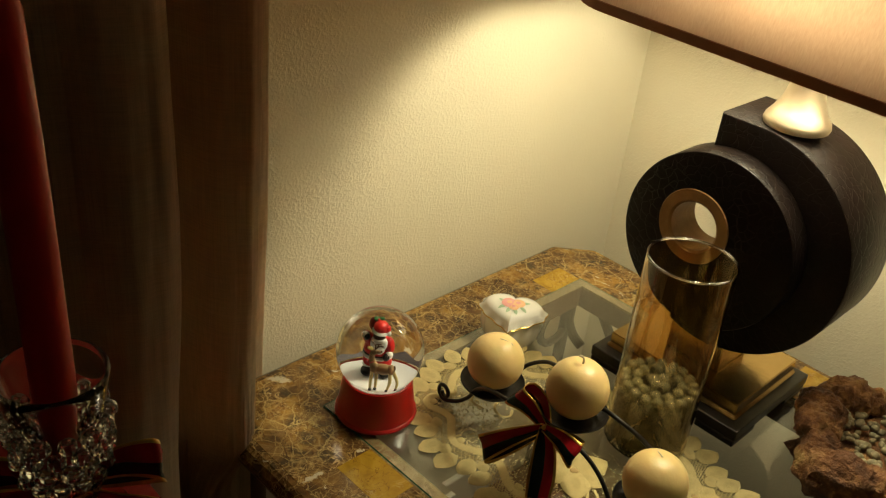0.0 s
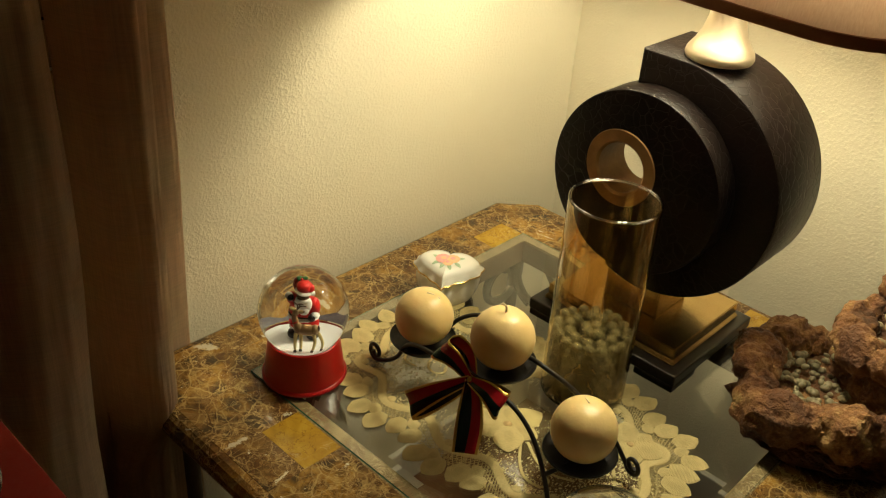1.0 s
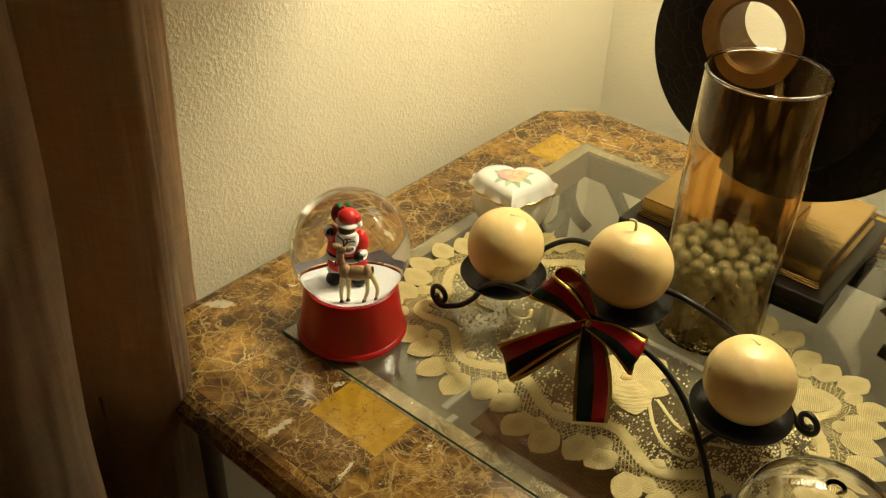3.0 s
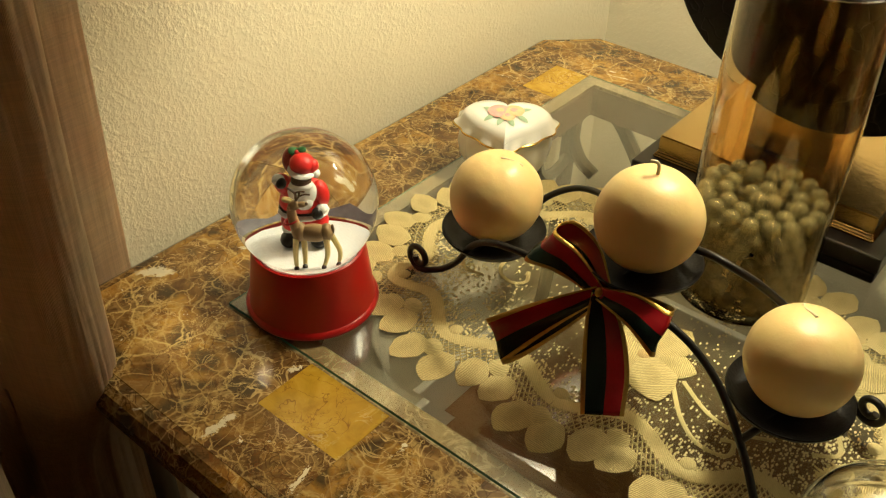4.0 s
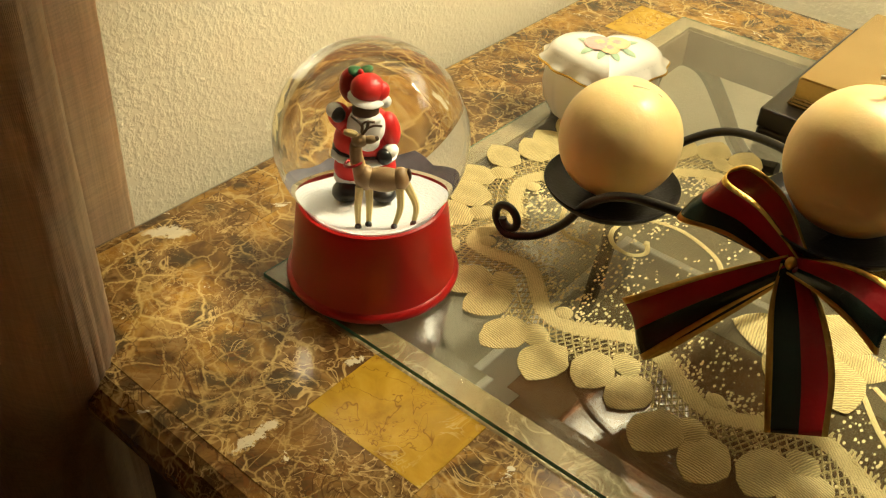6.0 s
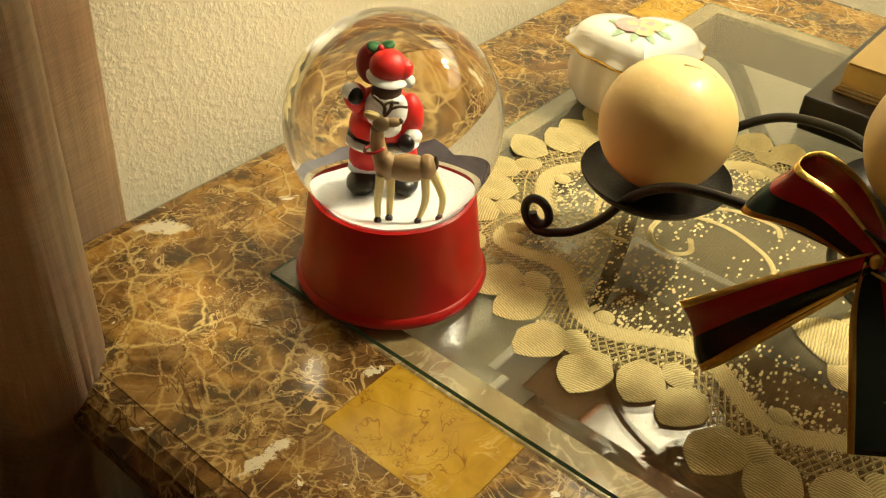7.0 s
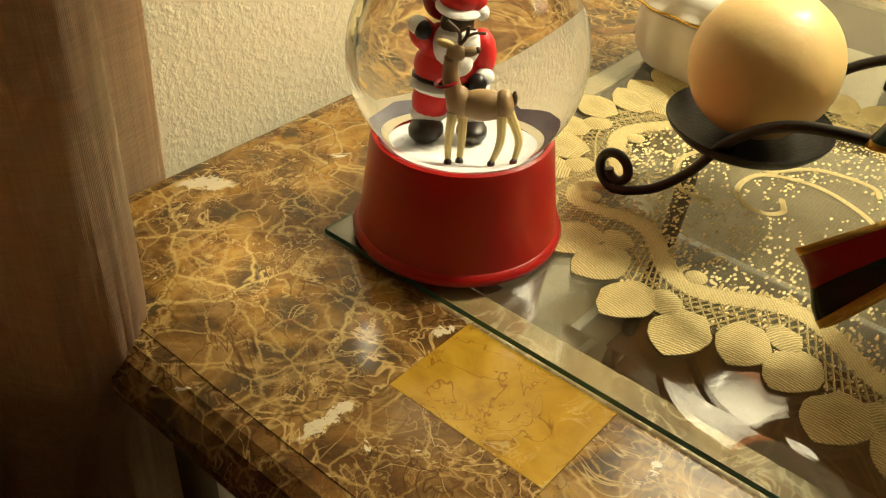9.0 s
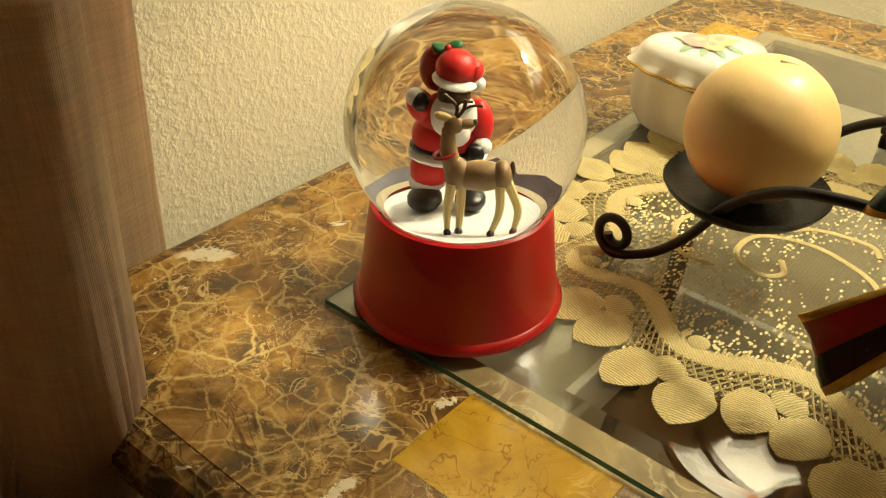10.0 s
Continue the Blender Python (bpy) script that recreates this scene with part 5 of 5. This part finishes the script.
for (cx, cy, cz, rad, cnt) in ((-0.02, -0.015, 0.049, 0.075, 150), (0.06, 0.05, 0.124, 0.066, 140)):
    pm = None
    for i in range(cnt):
        a, q = rng.uniform(0, 6.283), rad * math.sqrt(rng.random())
        if pm is None:
            bm = ball(bmesh.new(), (0, 0, 0), (0.0055, 0.0045, 0.0036), 0, 8, 6)
            o = part("pebble", bm, M["pebble"], rock)
            pm = o.data
        else:
            o = new("pebble", pm)
            o.parent = rock
        s = rng.uniform(0.6, 1.4)
        o.matrix_basis = pose(cx + q * math.cos(a), cy + q * math.sin(a), cz + rng.uniform(-0.002, 0.004), rng.uniform(-25, 25), rng.uniform(-25, 25), rng.uniform(0, 360)) @ Matrix.Scale(s, 4)

# ---- clear glass dome near the table's front ----
dome2 = thing("glass_candle_globe", 0.506, 0.066, GLASS_TOP, "clear round glass candle globe with cut pattern", "glass globe")
prof = []
for i in range(25):
    a = -1.05 + (1.05 + 1.45) * i / 24
    prof.append((0.06 * math.cos(a), 0.052 + 0.051 * math.sin(a)))
inner = [(max(r - 0.0025, 0.0), z - (0.0022 if z > 0.05 else -0.002)) for r, z in prof[::-1]]
bm = lathe([(0, prof[0][1])] + prof + inner + [(0, inner[-1][1])], 48)
o = part("shell", bm, M["crystal"], dome2)
o.visible_shadow = False

# ---- red-draped cabinet with crystal candlestick ----
cab = thing("low_cabinet", 0.2, -0.7, 0, "dark wooden cabinet in deep shade beside the curtain", "cabinet")
part("body", boxed((-0.17, -0.3, 0.06), (0.62, 0.33, 0.842), 0.004), M["dark_wood"], cab, smooth=False)
for x in (-0.15, 0.56):
    for y in (-0.28, 0.27):
        part("leg", boxed((x, y, 0), (x + 0.04, y + 0.04, 0.0595), 0.002), M["dark_wood"], cab, smooth=False)
bm = bmesh.new()
n = 60
rr = []
for off, z in ((0.0, 0.849), (0.004, 0.8475), (0.006, 0.843), (0.008, 0.78), (0.007, 0.7)):
    row = []
    for i in range(n * 4):
        s, t = divmod(i, n)
        t /= n
        x0, x1, y0, y1 = -0.175 - off, 0.625 + off, -0.305 - off, 0.342 + off
        x, y = ((x0 + (x1 - x0) * t, y0), (x1, y0 + (y1 - y0) * t), (x1 - (x1 - x0) * t, y1), (x0, y1 - (y1 - y0) * t))[s]
        w = 0.006 * math.sin(i * 0.7) * (0.845 - z) / 0.14
        row.append(bm.verts.new((x + (w if s % 2 else 0), y + (0 if s % 2 else w), z)))
    rr.append(row)
for a, b in zip(rr, rr[1:]):
    for i in range(n * 4):
        bm.faces.new((a[i], b[i], b[(i + 1) % (n * 4)], a[(i + 1) % (n * 4)]))
bm.faces.new(rr[0])
cloth = part("red_tablecloth", bm, M["red_cloth"])
cloth.location = (0.2, -0.7, 0)
tagged(cloth, "plain red cloth draped over the cabinet top", "tablecloth")

CX, CY, CZ = 0.352, -0.462, 0.8495
stick = thing("crystal_candlestick", CX, CY, CZ, "cut crystal candlestick with beaded cup on red cloth", "candlestick")
bm = lathe([(0, 0), (0.033, 0), (0.034, 0.006), (0.026, 0.014), (0.014, 0.03), (0.011, 0.05), (0.017, 0.07), (0.011, 0.09), (0.01, 0.12), (0.014, 0.15), (0.02, 0.175), (0.0, 0.176)], 20)
o = part("stem", bm, M["crystal"], stick, smooth=False)
o.visible_shadow = False
bm = lathe([(0, 0.177), (0.02, 0.177), (0.0225, 0.2), (0.0245, 0.222), (0.0275, 0.24), (0.0285, 0.245), (0.0275, 0.247), (0.0245, 0.24), (0.0205, 0.222), (0.0135, 0.21), (0.0125, 0.19), (0, 0.19)], 40)
o = part("cup", bm, M["thin_crystal"], stick)
o.visible_shadow = False
bead2 = None
for lay in range(4):
    for i in range(13):
        a = 2 * math.pi * (i + 0.5 * (lay % 2)) / 13
        r = 0.0215 + 0.0012 * lay
        if bead2 is None:
            o = part("crystal_bead", ball(bmesh.new(), (0, 0, 0), 0.0052, 0, 8, 6), M["crystal"], stick, smooth=False)
            bead2 = o.data
        else:
            o = new("crystal_bead", bead2)
            o.parent = stick
        o.location = (r * math.cos(a), r * math.sin(a), 0.184 + 0.0105 * lay)
        o.visible_shadow = False
taper_c = thing("taper_candle", CX, CY, CZ + 0.1915, "tall red wax taper candle in a crystal holder", "candle")
taper_c.matrix_basis = pose(CX, CY, CZ + 0.1915, 0, 0, 0)
part("wax_stick", lathe([(0, 0), (0.0105, 0), (0.0113, 0.05), (0.011, 0.16), (0.0095, 0.24), (0.006, 0.255), (0, 0.258)], 24), M["red_wax"], taper_c)
part("wick", tube([Vector((0, 0, 0.257)), Vector((0.001, 0, 0.262)), Vector((0.002, 0.001, 0.266))], 0.0009, 6), M["wick"], taper_c)
KB = Vector((0.352, -0.461, 1.02))
bow2 = thing("ribbon_bow", *KB, "dark red and green ribbon bow tied round the candlestick", "bow")
loop_of((0.373, -0.42, 1.041), (0.376, -0.419, 1.011), (-0.008, 0.004, -0.01), False, (0, 0, 0.005), KB, bow2)
loop_of((0.322, -0.513, 1.043), (0.325, -0.514, 1.012), (0.006, -0.002, -0.01), False, (0, 0, 0.005), KB, bow2)
ribbon_by_edges("tail", [(KB + Vector((0.003, 0, 0.003)), KB + Vector((-0.003, 0, -0.003))), (Vector((0.364, -0.442, 1.008)), Vector((0.356, -0.445, 0.986))), (Vector((0.371, -0.419, 0.992)), Vector((0.359, -0.421, 0.972)))], bow2, KB)
part("knot", ball(bmesh.new(), (0, 0, 0), 0.006, 0, 12, 8), M["ribbon_gold"], bow2, "gold wired knot")

dish = thing("glass_dish", 0.232, -0.447, CZ, "shallow amber glass dish on red cloth", "dish")
bm = lathe([(0, 0), (0.03, 0), (0.034, 0.003), (0.055, 0.008), (0.066, 0.014), (0.068, 0.0155), (0.067, 0.0165), (0.054, 0.0115), (0.032, 0.0065), (0, 0.006)], 48)
o = part("bowl", bm, clear_glass("amber_glass", (0.9, 0.62, 0.35)), dish)
o.visible_shadow = False
part("dome", lathe([(0.022, 0.0068), (0.021, 0.014), (0.016, 0.022), (0.008, 0.026), (0, 0.027)], 32), M["crystal"], dish, "small clear glass dome").visible_shadow = False

# ---- lace doily ----
DZ = GLASS_TOP + 0.0006
DX, DY, DA, DB = 0.268, 0.194, 0.232, 0.136
doily = thing("lace_doily", DX, DY, DZ, "cream lace table doily with embroidered leaf border", "doily")


def rim_base(n=480, e=2 / 3.4):
    """The doily's plain outline with its outward normals and lengths along it, from the front's middle."""
    pts = []
    for i in range(n):
        t = -math.pi / 2 + 2 * math.pi * i / n
        c, q = math.cos(t), math.sin(t)
        pts.append(Vector((DA * math.copysign(abs(c) ** e, c), DB * math.copysign(abs(q) ** e, q), 0)))
    run, out = [0.0], []
    for i in range(n):
        tg = pts[(i + 1) % n] - pts[i - 1]
        out.append(Vector((tg.y, -tg.x, 0)).normalized())
        run.append(run[-1] + (pts[(i + 1) % n] - pts[i]).length)
    return pts, out, run


RB, RN, RL = rim_base()
LOBES = 12


def bisect(row, v):
    lo, hi = 0, len(row) - 1
    while hi - lo > 1:
        mid = (lo + hi) // 2
        lo, hi = (mid, hi) if row[mid] <= v else (lo, mid)
    return lo + 1


def rim_at(f, inset=0.0, wave=0.009, k=1.0):
    """A place on the rim at the fraction f of its length, with one swell for each lobe."""
    d = (f % 1.0) * RL[-1]
    i = bisect(RL, d) - 1
    g = (d - RL[i]) / (RL[i + 1] - RL[i])
    p, q = RB[i].lerp(RB[(i + 1) % 480], g), RN[i].lerp(RN[(i + 1) % 480], g)
    return p * k + q.normalized() * (wave * math.cos(2 * math.pi * LOBES * f) - inset), q.normalized()


def ground(inner, outer, n=288):
    """A ring of net between two lines, each given as inset, wave and scale."""
    bm = bmesh.new()
    rows = [[bm.verts.new(rim_at(i / n, *q)[0]) for i in range(n)] if q else [bm.verts.new((0, 0, 0))] for q in (inner, outer)]
    for i in range(n):
        j = (i + 1) % n
        bm.faces.new([rows[0][0], rows[1][i], rows[1][j]] if not inner else [rows[0][i], rows[1][i], rows[1][j], rows[0][j]])
    return bm


BAND_IN = 0.037
part("lace_net", ground(None, (0, 0.0, 0.42)), M["net"], doily, "sheer net ground", smooth=False)
part("lace_net", ground((0, 0.0, 0.42), (0, 0.004, 0.62)), M["middle_net"], doily, "dotted net", smooth=False)
part("lace_net", ground((0, 0.004, 0.62), (BAND_IN, 0.011)), M["dense_net"], doily, "densely dotted net", smooth=False)
part("lace_net", ground((BAND_IN, 0.011), (0.004, 0.009)), M["middle_net"], doily, "sheer net ground", smooth=False)


def strip(bm, line, w, z, mi=0):
    rows = []
    for i, p in enumerate(line):
        d = (line[min(i + 1, len(line) - 1)] - line[max(i - 1, 0)]).normalized()
        s = Vector((-d.y, d.x, 0)) * w / 2
        rows.append([bm.verts.new(p + s + Vector((0, 0, z))), bm.verts.new(p + Vector((0, 0, z + 0.0006))), bm.verts.new(p - s + Vector((0, 0, z)))])
    for a, b in zip(rows, rows[1:]):
        for j in range(2):
            bm.faces.new((a[j], a[j + 1], b[j + 1], b[j])).material_index = mi
    return bm


bm = bmesh.new()
strip(bm, [rim_at(i / 288, BAND_IN, 0.011)[0] for i in range(289)], 0.0115, 0.0005)
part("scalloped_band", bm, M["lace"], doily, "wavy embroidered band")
# short stitches that fray inwards from the band
rng = random.Random(17)
bm = bmesh.new()
for i in range(620):
    f = rng.random()
    p, q = rim_at(f, BAND_IN + 0.005, 0.011)
    L = rng.uniform(0.002, 0.0075)
    turn_ = rng.choice((0.0, 0.0, 1.4)) + rng.uniform(-0.2, 0.2)
    q = Matrix.Rotation(turn_, 3, "Z") @ q
    strip(bm, [p, p - q * L * 0.5, p - q * L], 0.0016, 0.0003)
tagged(part("stitches", bm, M["lace"], doily, "loose short stitches"), kind="stuff")
# lattice between band and leaves
bm = bmesh.new()
for i in range(264):
    f = i / 264
    for df in (-0.012, 0.012):
        a, b = rim_at(f, BAND_IN - 0.005, 0.011)[0], rim_at(f + df, 0.008, 0.009)[0]
        strip(bm, [a, (a + b) / 2, b], 0.0011, 0.0003)
for inset in (0.012, 0.022):
    strip(bm, [rim_at(i / 288, inset, 0.0095)[0] for i in range(289)], 0.0013, 0.0004)
tagged(part("lattice", bm, M["lace"], doily, "crossed lattice threads"), kind="stuff")


def leaf_mesh(L, W, seed):
    """A padded stitched leaf lying along x, broad and blunt, with a thin skirt."""
    r = random.Random(seed)
    bm = bmesh.new()
    rows = []
    n, cross = 13, (-1.0, -0.97, -0.6, 0.0, 0.6, 0.97, 1.0)
    for i in range(n):
        u = i / (n - 1)
        half = W / 2 * max(0.03, math.sin(math.pi * (0.12 + 0.88 * u) ** 1.08) ** 0.72) * (1 + r.uniform(-0.05, 0.05))
        bend = 0.06 * W * math.sin(u * 2.4 + seed)
        rows.append([bm.verts.new((u * L, bend + half * c, 0.0 if abs(c) == 1 else 0.0004 + 0.0011 * (1 - c * c) * math.sin(math.pi * min(1, 0.12 + 0.8 * u)))) for c in cross])
    for a, b in zip(rows, rows[1:]):
        for j in range(len(cross) - 1):
            bm.faces.new((a[j], b[j], b[j + 1], a[j + 1]))
    return bm


def lay(name, me_ob, x, y, z, angle, scale=1.0):
    o = new(name, me_ob.data)
    o.parent = doily
    o.matrix_basis = Matrix.Translation((x, y, z)) @ Matrix.Rotation(angle, 4, "Z") @ Matrix.Scale(scale, 4)
    return o


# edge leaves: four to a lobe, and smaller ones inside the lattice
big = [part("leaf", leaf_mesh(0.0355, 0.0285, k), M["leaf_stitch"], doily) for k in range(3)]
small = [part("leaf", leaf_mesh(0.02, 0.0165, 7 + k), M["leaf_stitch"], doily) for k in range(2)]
rng = random.Random(3)
count = LOBES * 4
for i in range(count):
    f = (i + 0.5) / count
    p, q = rim_at(f, 0.016)
    ang = math.atan2(q.y, q.x) + rng.uniform(-0.2, 0.2) + 0.12 * math.sin(2 * math.pi * LOBES * f)
    src = big[i % 3]
    o = src if i < 3 else lay("leaf", src, 0, 0, 0, 0)
    o.matrix_basis = Matrix.Translation((p.x, p.y, 0.0006 + 0.0003 * (i % 2))) @ Matrix.Rotation(ang, 4, "Z") @ Matrix.Scale(rng.uniform(0.9, 1.06), 4)
    if i % 2:
        p, q = rim_at(f + 0.25 / count, 0.02)
        src = small[(i // 2) % 2]
        o = src if i < 4 else lay("leaf", src, 0, 0, 0, 0)
        o.matrix_basis = Matrix.Translation((p.x, p.y, 0.0005)) @ Matrix.Rotation(math.atan2(q.y, q.x) + 1.1 + rng.uniform(-0.2, 0.2), 4, "Z")
# flowers, rings and tendrils in the middle
for cx, cy, r in ((0.026, -0.024, 0.042), (0.15, 0.06, 0.034), (-0.03, 0.09, 0.034)):
    fl = None
    for i in range(6):
        g = i * 1.0472 + cx * 9
        if fl is None:
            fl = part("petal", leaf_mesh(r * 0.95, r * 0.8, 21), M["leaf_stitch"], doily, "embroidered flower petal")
            o = fl
        else:
            o = lay("petal", fl, 0, 0, 0, 0)
        o.matrix_basis = Matrix.Translation((cx + r * 0.12 * math.cos(g), cy + r * 0.12 * math.sin(g), 0.0006 + 0.0005 * (i % 2))) @ Matrix.Rotation(g, 4, "Z") @ Matrix.Scale((1.12 if i % 2 else 0.92), 4)
    part("flower_eye", lathe([(0, 0.0028), (r * 0.1, 0.0026), (r * 0.14, 0.0012), (0, 0.001)], 14, at=(cx, cy, 0)), M["lace_center"], doily)
for pts in (((0.057, -0.036), (0.079, -0.064), (0.1, -0.078), (0.12, -0.075), (0.119, -0.061), (0.11, -0.064)), ((0.063, -0.03), (0.092, -0.047), (0.117, -0.05), (0.14, -0.04)),
            ((-0.102, 0.0), (-0.096, -0.012), (-0.104, -0.021), (-0.118, -0.018), (-0.126, -0.004), (-0.121, 0.017), (-0.093, 0.027), (-0.061, 0.017), (-0.045, 0.0)), ((-0.121, 0.02), (-0.1, 0.045), (-0.07, 0.05), (-0.06, 0.04)),
            ((0.13, 0.04), (0.16, 0.01), (0.18, -0.02), (0.165, -0.035)), ((-0.15, 0.04), (-0.165, 0.0), (-0.15, -0.03), (-0.13, -0.03))):
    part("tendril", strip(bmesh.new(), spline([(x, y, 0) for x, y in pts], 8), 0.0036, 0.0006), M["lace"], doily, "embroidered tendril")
for i in range(LOBES):
    p, q = rim_at(i / LOBES, BAND_IN + 0.007, 0.009)
    part("rosette", lathe([(0, 0.0014), (0.0045, 0.0012), (0.0058, 0.0005), (0.003, 0.0004), (0, 0.0004)], 14, at=(p.x, p.y, 0.0002)), M["lace"], doily, "small round rosette")

# ---- stone pieces of the tabletop border ----
rng = random.Random(21)
GAP = 0.00012


def stone(outline, yellow):
    ox, oy = sum(x for x, y in outline) / len(outline), sum(y for x, y in outline) / len(outline)
    bm = prism([(x - ox, y - oy) for x, y in outline], -0.0035, 0)
    ob = part("marble_tile", bm, M["gold_marble" if yellow else "marble"], table, "golden yellow marble tile" if yellow else "", smooth=False)
    ob.location = (ox - 0.2775, oy - 0.27, TOP)


def clip(outline):
    """Cuts an outline to the chamfered top."""
    d = 0.016
    poly = outline
    for (nx, ny, lim) in ((-1, -1, -(X0 + Y0 + CUT + d * 1.41)), (1, 1, X1 + Y1 - CUT - d * 1.41), (1, -1, X1 - Y0 - CUT - d * 1.41), (-1, 1, Y1 - X0 - CUT - d * 1.41)):
        res = []
        for a, b in zip(poly, poly[1:] + poly[:1]):
            fa, fb = nx * a[0] + ny * a[1] - lim, nx * b[0] + ny * b[1] - lim
            if fa <= 0:
                res.append(a)
            if (fa < 0 < fb) or (fb < 0 < fa):
                t = fa / (fa - fb)
                res.append((a[0] + (b[0] - a[0]) * t, a[1] + (b[1] - a[1]) * t))
        poly = res
        if len(poly) < 3:
            return None
    return poly


def course(x0, x1, y0, y1, along_x):
    """A border strip cut into pieces of uneven length, some halved across."""
    p, end = (x0, x1) if along_x else (y0, y1)
    a, b = (y0, y1) if along_x else (x0, x1)
    while p < end - 1e-6:
        q = p + rng.choice((0.05, 0.09, 0.13, 0.17)) + rng.uniform(-0.01, 0.01)
        if end - q < 0.04:
            q = end
        mid = a + (b - a) * rng.choice((0.42, 0.5, 0.6))
        for lo, hi in ([(a, mid), (mid, b)] if rng.random() < 0.6 else [(a, b)]):
            o = [(p + GAP, lo + GAP), (q - GAP, lo + GAP), (q - GAP, hi - GAP), (p + GAP, hi - GAP)] if along_x else [(lo + GAP, p + GAP), (hi - GAP, p + GAP), (hi - GAP, q - GAP), (lo + GAP, q - GAP)]
            o = clip(o)
            if o:
                stone(o, (hi - lo) * (q - p) < 0.005 and rng.random() < 0.5 and not (x1 < 0.01 and p < 0.3))
        p = q


E0 = 0.016
stone(clip([(X0 + E0, Y0 + E0), (0.1 - GAP, Y0 + E0), (0.1 - GAP, -0.002), (X0 + E0, -0.002)]), False)
stone([(0.1 + GAP, -0.056), (0.182, -0.056), (0.182, -0.002), (0.1 + GAP, -0.002)], True)
stone([(0.1 + GAP, Y0 + E0 + GAP), (0.182, Y0 + E0 + GAP), (0.182, -0.0562), (0.1 + GAP, -0.0562)], False)
course(0.1822, X1 - E0, Y0 + E0, GY0 - 0.002, True)
course(X0 + E0, X1 - E0, GY1 + 0.002, Y1 - E0, True)
course(X0 + E0, GX0 - 0.002, GY0 - 0.002, GY1 + 0.002, False)
course(GX1 + 0.002, X1 - E0, GY0 - 0.002, GY1 + 0.002, False)
# pale stone ledge that carries the glass
bm = bmesh.new()
for lo, hi in (((GX0 - 0.002, GY0 - 0.002), (GX1 + 0.002, GY0 + IN)), ((GX0 - 0.002, GY1 - IN), (GX1 + 0.002, GY1 + 0.002)), ((GX0 - 0.002, GY0 + IN), (GX0 + IN, GY1 - IN)), ((GX1 - IN, GY0 + IN), (GX1 + 0.002, GY1 - IN))):
    box(bm, (*lo, TOP - 0.0035), (*hi, TOP - 0.0002))
local(part("ledge", bm, M["pale_marble"], table, "pale brown marble ledge under the glass", smooth=False))
